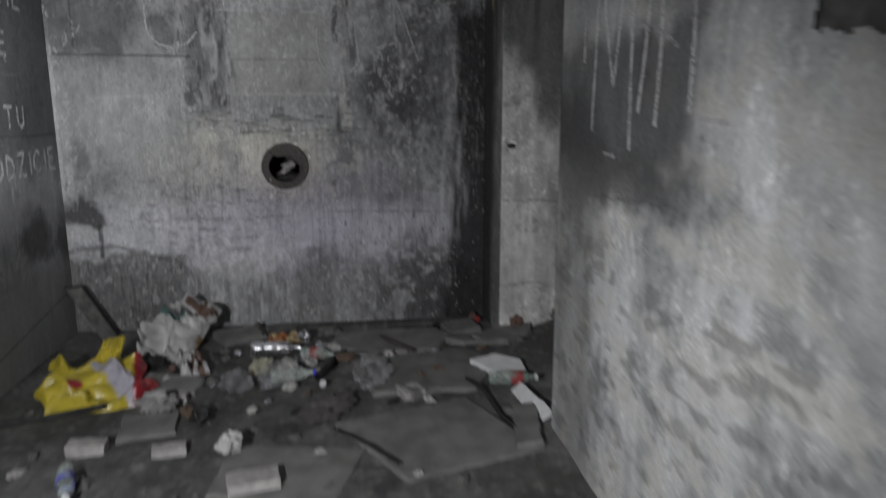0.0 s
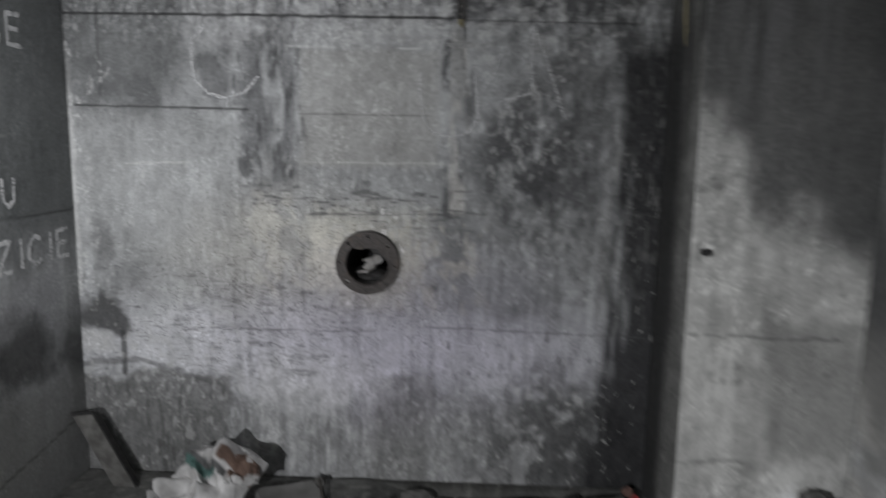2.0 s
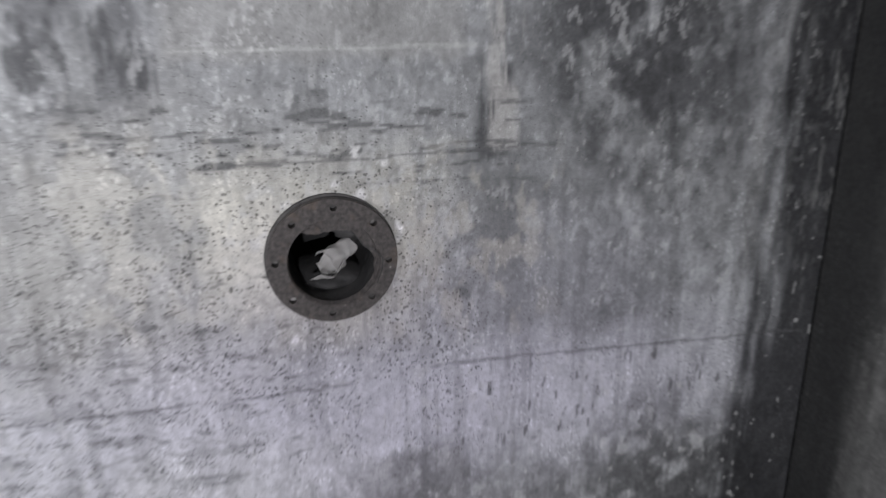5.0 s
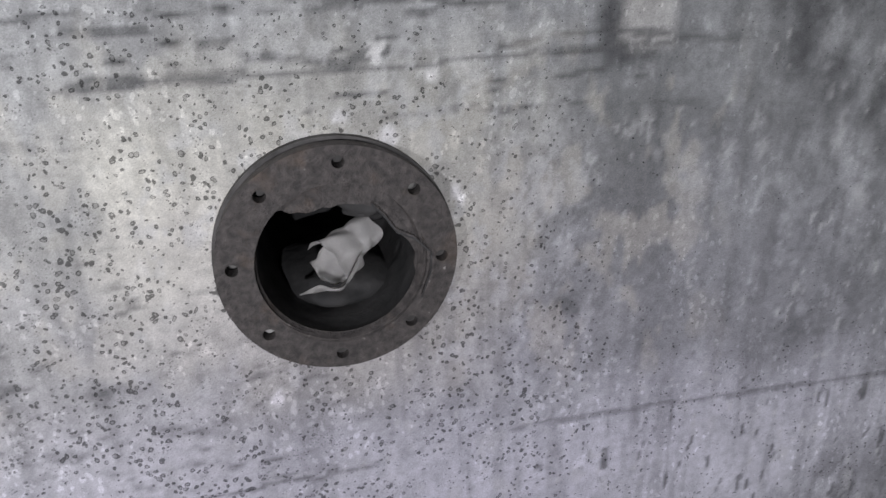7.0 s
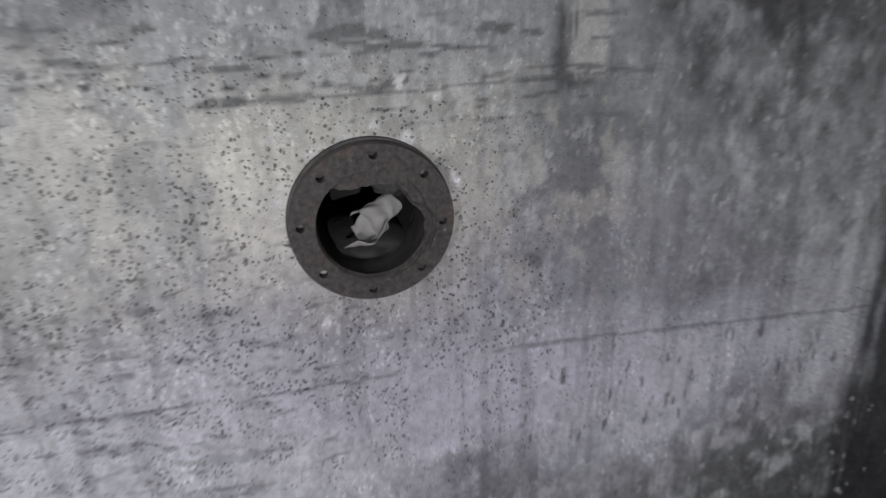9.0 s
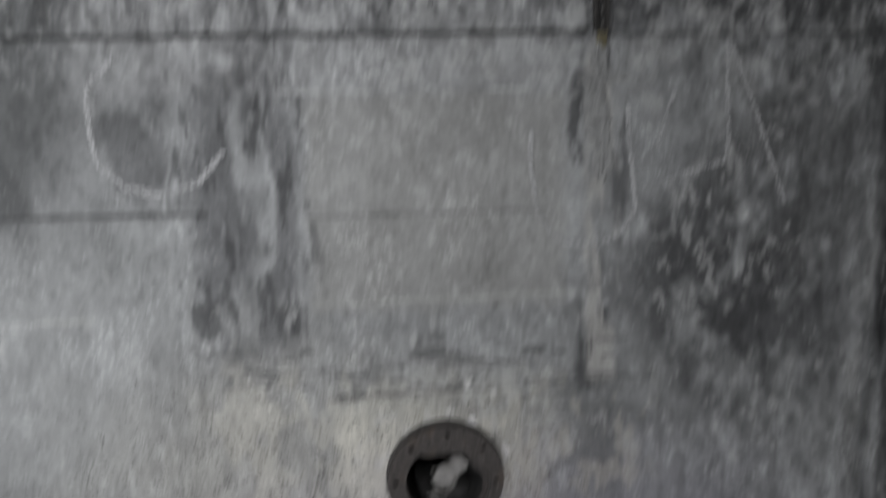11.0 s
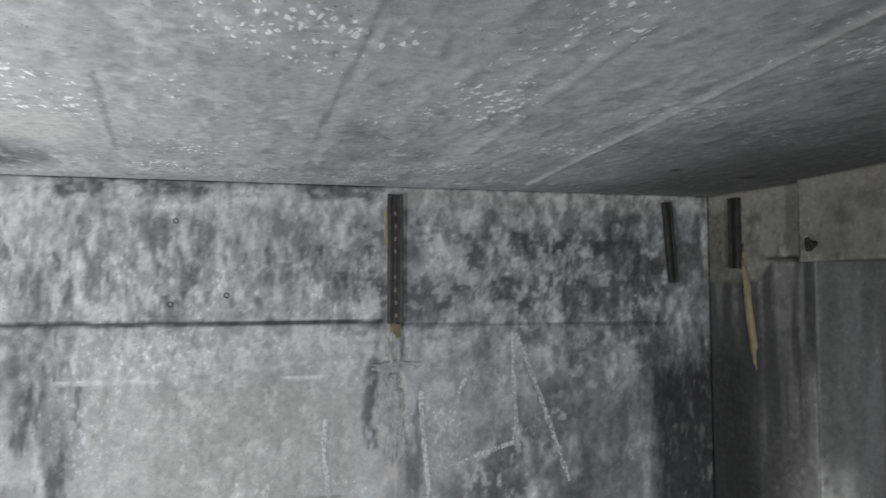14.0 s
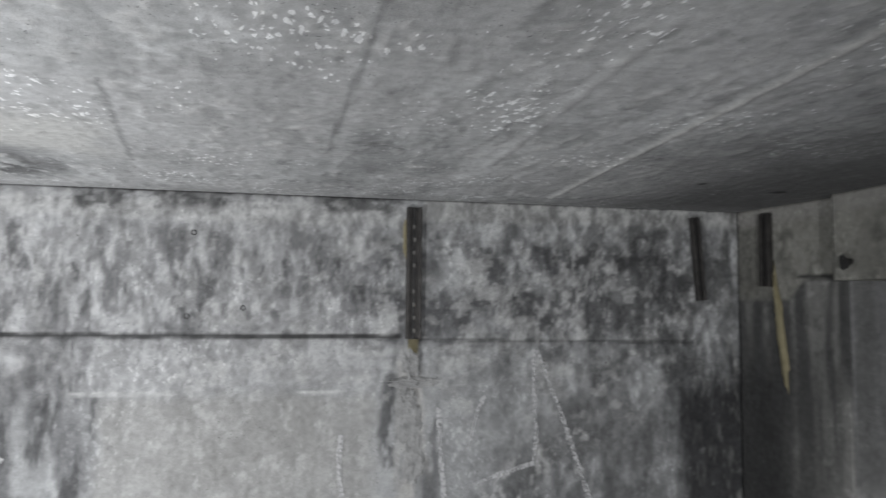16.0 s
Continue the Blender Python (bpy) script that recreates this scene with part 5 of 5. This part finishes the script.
stone(1.08, 4.26, (0.1, 0.07, 0.09), 3, M_REDSTONE, "reddish brick lump against the passage wall", "brick_lump", 0.03)
stone(1.19, 4.27, (0.05, 0.05, 0.04), 4, M_STONE, "small grey stone on the dirt heap")
stone(1.36, 4.24, (0.12, 0.08, 0.07), 6, M_STONE, "grey stone on the dirt heap")
stone(1.55, 4.2, (0.14, 0.1, 0.09), 8, M_STONE, "grey stone on the dirt heap")
stone(0.52, 4.42, (0.14, 0.08, 0.07), 9, M_STONE, "dark stone at the foot of the wall")
stone(0.6, 4.52, (0.1, 0.06, 0.06), 10, M_BLACK, "charred lump at the foot of the wall", "charred_lump")
stone(-0.15, 4.5, (0.16, 0.09, 0.07), 12, M_STONE, "grey stone at the foot of the wall")
stone(-0.62, 4.55, (0.09, 0.06, 0.05), 13, M_STONE, "grey stone at the foot of the wall")
stone(-0.75, 3.28, (0.09, 0.09, 0.09), 14, M_BLACK, "round black charred lump on the floor", "charred_lump")
stone(0.84, 4.5, (0.05, 0.04, 0.05), 15, M_REDSTONE, "red brick crumb in the sooty corner", "brick_lump", 0.03)
rnd = random.Random(5)
for k in range(70):
    x, y = rnd.uniform(-1.65, 0.85), rnd.uniform(2.3, 4.55)
    s = rnd.uniform(0.015, 0.055)
    stone(x, y, (s * rnd.uniform(0.9, 1.6), s, s * 0.7), 100 + k, M_STONE if k % 5 else M_BRICK, "small grey rubble chip on the floor", "rubble_chip")
for k in range(16):
    x, y = rnd.uniform(1.0, 1.9), rnd.uniform(3.2, 4.25)
    s = rnd.uniform(0.02, 0.06)
    stone(x, y, (s * 1.4, s, s * 0.7), 200 + k, M_STONE, "small grey rubble chip on the floor", "rubble_chip")


def stick(points, r, mat, label, name="stick"):
    """A bent stick or wire through a few places."""
    cu = bpy.data.curves.new(name, "CURVE")
    cu.dimensions, cu.bevel_depth, cu.bevel_resolution = "3D", r, 2
    sp = cu.splines.new("POLY")
    sp.points.add(len(points) - 1)
    for p, (x, y, z) in zip(sp.points, points):
        x, y = spot(x, y)
        p.co = (x, y, ground(x, y) + z, 1)
    cu.materials.append(mat)
    return tagged(new(name, cu), label, "stick", "sticks and wire")


stick([(0.18, 4.22, 0.05), (0.26, 4.05, 0.055), (0.36, 3.92, 0.05)], 0.012, M_ROOT, "dark grey stick across the broken slab")
stick([(-0.6, 4.5, 0.06), (-0.56, 4.38, 0.03)], 0.008, M_ROOT, "short dark stick by the foil")
stick([(-0.1, 4.0, 0.03), (0.03, 3.98, 0.04), (0.15, 3.97, 0.02), (0.22, 3.85, 0.01)], 0.008, M_ROOT, "thin dark twig over the litter")
stick([(0.62, 3.55, 0.02), (0.68, 3.4, 0.03), (0.72, 3.1, 0.02), (0.82, 2.8, 0.02)], 0.011, M_BLACK, "long black cable along the slab edge", "cable")
stick([(-0.1, 3.05, 0.04), (0.06, 2.85, 0.045), (0.18, 2.7, 0.04)], 0.006, M_BLACK, "thin black wire on the slab", "wire")
stick([(-1.72, 3.3, 0.05), (-1.5, 3.36, 0.04), (-1.25, 3.48, 0.03)], 0.016, M_BLACK, "charred black stick under the yellow bag")
stick([(-0.1, 4.3, 0.02), (0.3, 4.4, 0.06), (0.55, 4.4, 0.05)], 0.01, M_BLACK, "charred lath behind the slab")
stick([(-0.12, 3.95, 0.02), (-0.14, 3.75, 0.06), (-0.2, 3.66, 0.03)], 0.022, M_BLACK, "twisted black strip beside the blue cap", "rubber_strip")

# steel angle leaning in the corner
angle = holder("steel_angle", Matrix.Translation((-1.65, 4.55, 0.335)), "dusty steel angle leaning in the corner", "steel angle")
LEAN = Matrix(((-0.1, 0.0, 0.235, 0), (-0.005, 1.0, -0.03, 0), (-0.012, 0.0, -0.4, 0), (0, 0, 0, 1)))


def leaning(name, x0, x1, y0, y1, z0, z1, mat, words=""):
    bm = box_bm(x0, x1, y0, y1, z0, z1)
    bmesh.ops.transform(bm, matrix=LEAN, verts=bm.verts[:])
    bmesh.ops.recalc_face_normals(bm, faces=bm.faces[:])
    return part(name, bm, mat, angle, words)


leaning("wide_leg", 0.06, 1.0, -0.003, 0.003, 0.0, 1.0, M_STONE, "dust-covered steel face")
leaning("narrow_leg", -0.03, 0.06, -0.008, 0.03, 0.0, 1.0, M_BLACK)
leaning("cut_end", 0.0, 1.0, -0.006, 0.01, -0.03, 0.004, M_BLACK)



# ---- bags, bottles and wrappers ----
def folded_bm(w, d, h, seed, n=46):
    """A bag lying in big soft folds: a double sheet, pinched along the rim."""
    bm = bmesh.new()
    off = Vector((seed * 2.3, seed * 7.1, 0))
    def height(x, y):
        a = noise.noise(Vector((x * 4.5, y * 3.2, 0)) + off)
        b = abs(noise.noise(Vector((x * 3.5 + y * 3, y * 4 - x * 2, 3)) + off))
        c = abs(noise.noise(Vector((x * 16, y * 14, 5)) + off))
        return 0.5 + 0.75 * a + 0.9 * b + 0.08 * c
    grid = []
    for i in range(n):
        row = []
        for j in range(n):
            x, y = i / (n - 1) - 0.5, j / (n - 1) - 0.5
            rim = min(0.5 - abs(x), 0.5 - abs(y)) * 2
            k = min(1, rim / 0.22)
            k = k * (2 - k)
            wob = noise.noise_vector(Vector((x * 3, y * 3, 7)) + off) * 0.16
            row.append(bm.verts.new(((x + wob.x) * w, (y + wob.y) * d, max(0.003, h * k * height(x, y)))))
        grid.append(row)
    for i in range(n - 1):
        for j in range(n - 1):
            bm.faces.new((grid[i][j], grid[i + 1][j], grid[i + 1][j + 1], grid[i][j + 1]))
    edge = [e for e in bm.edges if e.is_boundary]
    low = bmesh.ops.extrude_edge_only(bm, edges=edge)["geom"]
    for v in low:
        if isinstance(v, bmesh.types.BMVert):
            v.co = (v.co.x * 0.97, v.co.y * 0.97, -0.006)
    return bm


YELLOW, WHITE, REDC, GREEN, BROWN, GREY = (0.6, 0.48, 0.05), (0.55, 0.53, 0.6), (0.36, 0.03, 0.04), (0.1, 0.19, 0.17), (0.17, 0.11, 0.085), (0.45, 0.44, 0.43)


def yellow_print(p):
    s = p.x * 0.9 + p.y * 0.5
    if (p.x + 0.09) ** 2 + (p.y + 0.06) ** 2 < 0.0011:
        return REDC
    if p.x > 0.185:
        return REDC
    return WHITE if 0.035 < s < 0.16 and p.y < 0.13 else YELLOW


def sack_print(p):
    s = p.y + 0.35 * p.x
    if 0.06 < s < 0.1 and p.x < 0.06:
        return GREEN
    if 0.1 < s < 0.125 and p.x < 0.1:
        return (0.12, 0.12, 0.12)
    if p.x > 0.05 and 0.15 < s < 0.21:
        return BROWN
    if p.x > 0.15 and -0.06 < s < 0.04:
        return (0.3, 0.19, 0.08)
    return GREY if noise.noise(p * 9) > 0.25 else (0.6, 0.59, 0.58)


yb = holder("plastic_bag", Matrix.Identity(4), "crumpled yellow plastic bag with white and red print", "plastic bag")
coloured(part("bag_film", folded_bm(0.46, 0.46, 0.09, 4), M_PRINT, yb), yellow_print)
hd = coloured(part("bag_handle", folded_bm(0.11, 0.2, 0.035, 6, 22), M_PRINT, yb, "torn yellow carrying loop"), lambda p: YELLOW)
hd.matrix_local = pose(0.06, 0.2, 0.06, 38, 0, -20)
place_at(yb, -1.36, 3.7, 14, 0.045, (13, 0))
sk = holder("woven_sack", Matrix.Identity(4), "soiled white woven sack with green stripe against the wall", "sack")
coloured(part("sack_body", folded_bm(0.34, 0.48, 0.14, 9), M_PAPER, sk), sack_print)
mouth = coloured(part("sack_mouth", folded_bm(0.16, 0.14, 0.05, 14, 24), M_PAPER, sk, "open mouth with brown lining"), lambda p: BROWN if p.y > -0.03 else (0.5, 0.49, 0.48))
mouth.matrix_local = pose(0.12, 0.13, 0.06, 20, 10, 24)
place_at(sk, -1.06, 4.3, -16, 0.09, (33, 0))
tail = tagged(coloured(mesh_object("torn_sheet", folded_bm(0.15, 0.34, 0.06, 13), M_PAPER, False), lambda p: (0.55, 0.54, 0.53) if noise.noise(p * 14) > -0.15 else BROWN), "torn dirty white plastic sheet by the sack", "plastic sheet")
place_at(tail, -0.93, 3.98, 20, 0.015)
for x, y, sx, sy, sz, seed, words in ((-0.62, 3.62, 0.16, 0.15, 0.11, 2, "crumpled clear plastic bag on the rubble"), (-0.42, 3.66, 0.2, 0.17, 0.12, 5, "crumpled clear plastic bag on the rubble"),
                                      (-0.3, 3.8, 0.14, 0.12, 0.09, 6, "crumpled clear plastic wrapper"), (0.1, 3.6, 0.2, 0.18, 0.11, 7, "crumpled dusty clear plastic on the slab"), (0.12, 3.85, 0.1, 0.16, 0.07, 8, "crumpled clear film with bright folds")):
    place_at(tagged(mesh_object("clear_plastic", crumple_bm((sx, sy, sz), seed, 0.38, 1.7, 4), M_CLEAR), words, "plastic film", "clear plastic litter"), x, y, seed * 31, 0.005)
for x, y, sx, sy, sz, seed, col, words in ((-0.52, 3.85, 0.13, 0.11, 0.07, 3, (0.4, 0.39, 0.3), "crumpled pale paper wrapper"), (-0.36, 3.72, 0.12, 0.11, 0.09, 15, (0.5, 0.48, 0.46), "crumpled whitish paper ball"),
                                           (-0.56, 2.96, 0.09, 0.12, 0.09, 16, (0.55, 0.54, 0.53), "small crumpled white paper"), (-0.98, 3.42, 0.16, 0.16, 0.09, 17, (0.33, 0.32, 0.31), "crumpled grey paper by the bag"),
                                           (-0.14, 3.3, 0.32, 0.18, 0.05, 18, (0.13, 0.115, 0.112), "flattened brownish cardboard scrap"), (0.22, 3.94, 0.07, 0.05, 0.04, 19, (0.55, 0.53, 0.5), "small torn white paper"),
                                           (0.745, 3.82, 0.035, 0.08, 0.012, 20, (0.72, 0.72, 0.72), "small white plastic shard on the dirt"), (0.87, 3.55, 0.13, 0.05, 0.04, 21, (0.55, 0.55, 0.54), "folded white paper strip")):
    ob = coloured(mesh_object("paper_scrap", crumple_bm((sx, sy, sz), seed, 0.5, 2.2, 4), M_PAPER), lambda p, c=col: c)
    place_at(tagged(ob, words, "paper", "paper litter"), x, y, seed * 23, 0.004)
board = tagged(mesh_object("polystyrene_piece", shard_bm([(-0.13, 0.1), (0.02, 0.11), (0.14, 0.02), (0.13, -0.12), (-0.02, -0.1)], 0.03, 31), M_WHITEP), "broken white polystyrene piece by the wall", "polystyrene")
place_at(board, 0.83, 3.66, 12, 0.02, (16, -4))
card = tagged(mesh_object("white_card", shard_bm([(-0.04, 0.2), (0.03, 0.18), (0.05, -0.2), (-0.05, -0.16)], 0.006, 33), M_WHITEP), "narrow white card leaning at the wall", "card")
place_at(card, 0.9, 3.2, 6, 0.02, (4, -50))

# foil wrapper with an orange print
foil = holder("snack_wrapper", pose(-0.4, 4.33, ground(-0.4, 4.33) + 0.0, 20, 0, 8), "crumpled orange and silver snack wrapper", "wrapper")
wr = part("printed_film", folded_bm(0.2, 0.13, 0.06, 21, 30), M_PRINT, foil)
coloured(wr, lambda p: (0.34, 0.13, 0.05) if noise.noise(p * 17) > -0.1 else (0.4, 0.3, 0.16))
part("silver_end", crumple_bm((0.08, 0.08, 0.06), 22, 0.6, 2.6, 3), M_FOIL, foil, "silver inside of the wrapper").location = (0.12, 0.0, 0.01)


def bottle(m, length, r, body_mat, label_mat, cap_mat, words, dents=0.0, label_span=(0.3, 0.55)):
    """A plastic drink bottle; its axis is z before it is laid down."""
    th = holder("plastic_bottle", m, words, "bottle", "plastic bottles")
    L = length
    prof = [(0.0, 0.012), (r * 0.5, 0.0), (r * 0.9, 0.004), (r, 0.025), (r * 0.96, L * 0.25), (r, L * 0.3), (r, L * 0.55), (r * 0.95, L * 0.62), (r * 0.8, L * 0.74), (r * 0.42, L * 0.86), (r * 0.36, L * 0.9), (r * 0.36, L * 0.97)]
    fine = []
    for (a, b), (c, d) in zip(prof, prof[1:]):
        fine += [(a + (c - a) * k / 4, b + (d - b) * k / 4) for k in range(4)]
    bm = lathe(fine + [prof[-1]], 28)
    for v in bm.verts:
        if dents:
            n = noise.noise(v.co * 22 + Vector((L * 50, 0, 0))) * dents
            v.co.x *= 1 + n
            v.co.y *= 1 + n
    part("bottle_body", bm, body_mat, th, "", True)
    if label_mat:
        part("label_sleeve", lathe([(r * 1.012, L * label_span[0]), (r * 1.016, L * (label_span[0] + label_span[1]) / 2), (r * 1.012, L * label_span[1])], 28), label_mat, th, "printed label sleeve", True)
    if cap_mat:
        part("screw_cap", lathe([(r * 0.42, L * 0.94), (r * 0.45, L * 0.945), (r * 0.45, L * 0.995), (r * 0.4, L), (0, L)], 22), cap_mat, th, "ribbed screw cap")
    return th


def lying(x, y, turn, r, lift=0.0, dip=0.0):
    x, y = spot(x, y)
    return pose(x, y, ground(x, y) + r + lift, 0, 90 + dip, turn)


bottle(lying(-0.6, 4.05, -6, 0.042, 0.03), 0.3, 0.04, M_FOIL, None, None, "dented silver drink bottle lying in the litter", 0.12)
bottle(lying(-0.3, 4.0, -20, 0.035, 0.02), 0.2, 0.034, M_PET, M_RED, None, "clear plastic bottle with a torn red label", 0.3)
bottle(lying(-0.45, 3.63, 10, 0.035, 0.03), 0.24, 0.034, M_PET, None, M_BLUE, "clear crushed bottle with violet cap", 0.3)
bottle(lying(0.72, 3.42, -4, 0.036, 0.03), 0.26, 0.036, M_GREEN, M_RED, M_WHITEP, "greenish bottle with red label by the wall", 0.15, (0.45, 0.68))
bottle(lying(-1.2, 2.83, -70, 0.034, 0.02), 0.24, 0.034, M_PET, M_BLUE, M_WHITEP, "clear bottle with violet label among bricks", 0.2)
for x, y, m, words in ((-0.17, 3.57, M_WHITEP, "round white bottle cap on the litter"), (-1.02, 3.9, M_REDSTONE, "round reddish cap in the litter"), (0.86, 4.46, M_RED, "red bottle cap in the sooty corner")):
    cap = tagged(mesh_object("bottle_cap", lathe([(0.0, 0.0), (0.017, 0.0), (0.019, 0.004), (0.0185, 0.02), (0.016, 0.024), (0.0, 0.024)], 20), m), words, "bottle cap", "loose caps")
    place_at(cap, x, y, 0, 0.03, (40, 20))
bk = tagged(mesh_object("black_plastic", crumple_bm((0.26, 0.16, 0.07), 71, 0.5, 2.2, 4), M_BLACK), "crumpled black plastic sheet behind the yellow bag", "plastic sheet")
place_at(bk, -1.2, 4.02, 20, 0.0)
can = tagged(mesh_object("crushed_tin", crumple_bm((0.09, 0.07, 0.06), 72, 0.4, 2.0, 4), M_RED), "crushed red tin beside the yellow bag", "tin")
place_at(can, -1.1, 3.68, 0, 0.01)

scraps = random.Random(21)
KINDS = (("paper_scrap", "small torn pale paper scrap in the litter", "paper", (0.5, 0.49, 0.46)), ("film_scrap", "small dark plastic scrap in the litter", "plastic film", (0.03, 0.03, 0.03)),
         ("foil_scrap", "small silvery foil scrap in the litter", "foil", None), ("card_scrap", "small brown cardboard scrap in the litter", "cardboard", (0.16, 0.11, 0.08)))
for k in range(44):
    name, words, cat, col = KINDS[(k * 5 + k // 4) % 4]
    x, y = scraps.gauss(-0.25, 0.45), scraps.uniform(3.3, 4.2)
    if not -1.6 < x < 0.85:
        continue
    s = scraps.uniform(0.025, 0.07)
    ob = mesh_object(name, crumple_bm((s * scraps.uniform(1, 2.2), s, s * 0.5), 300 + k, 0.5, 2.0, 3), M_PAPER if col else M_FOIL)
    if col:
        coloured(ob, lambda p, c=col: c)
    place_at(tagged(ob, words, cat, "litter scraps"), x, y, scraps.uniform(0, 360), 0.006)
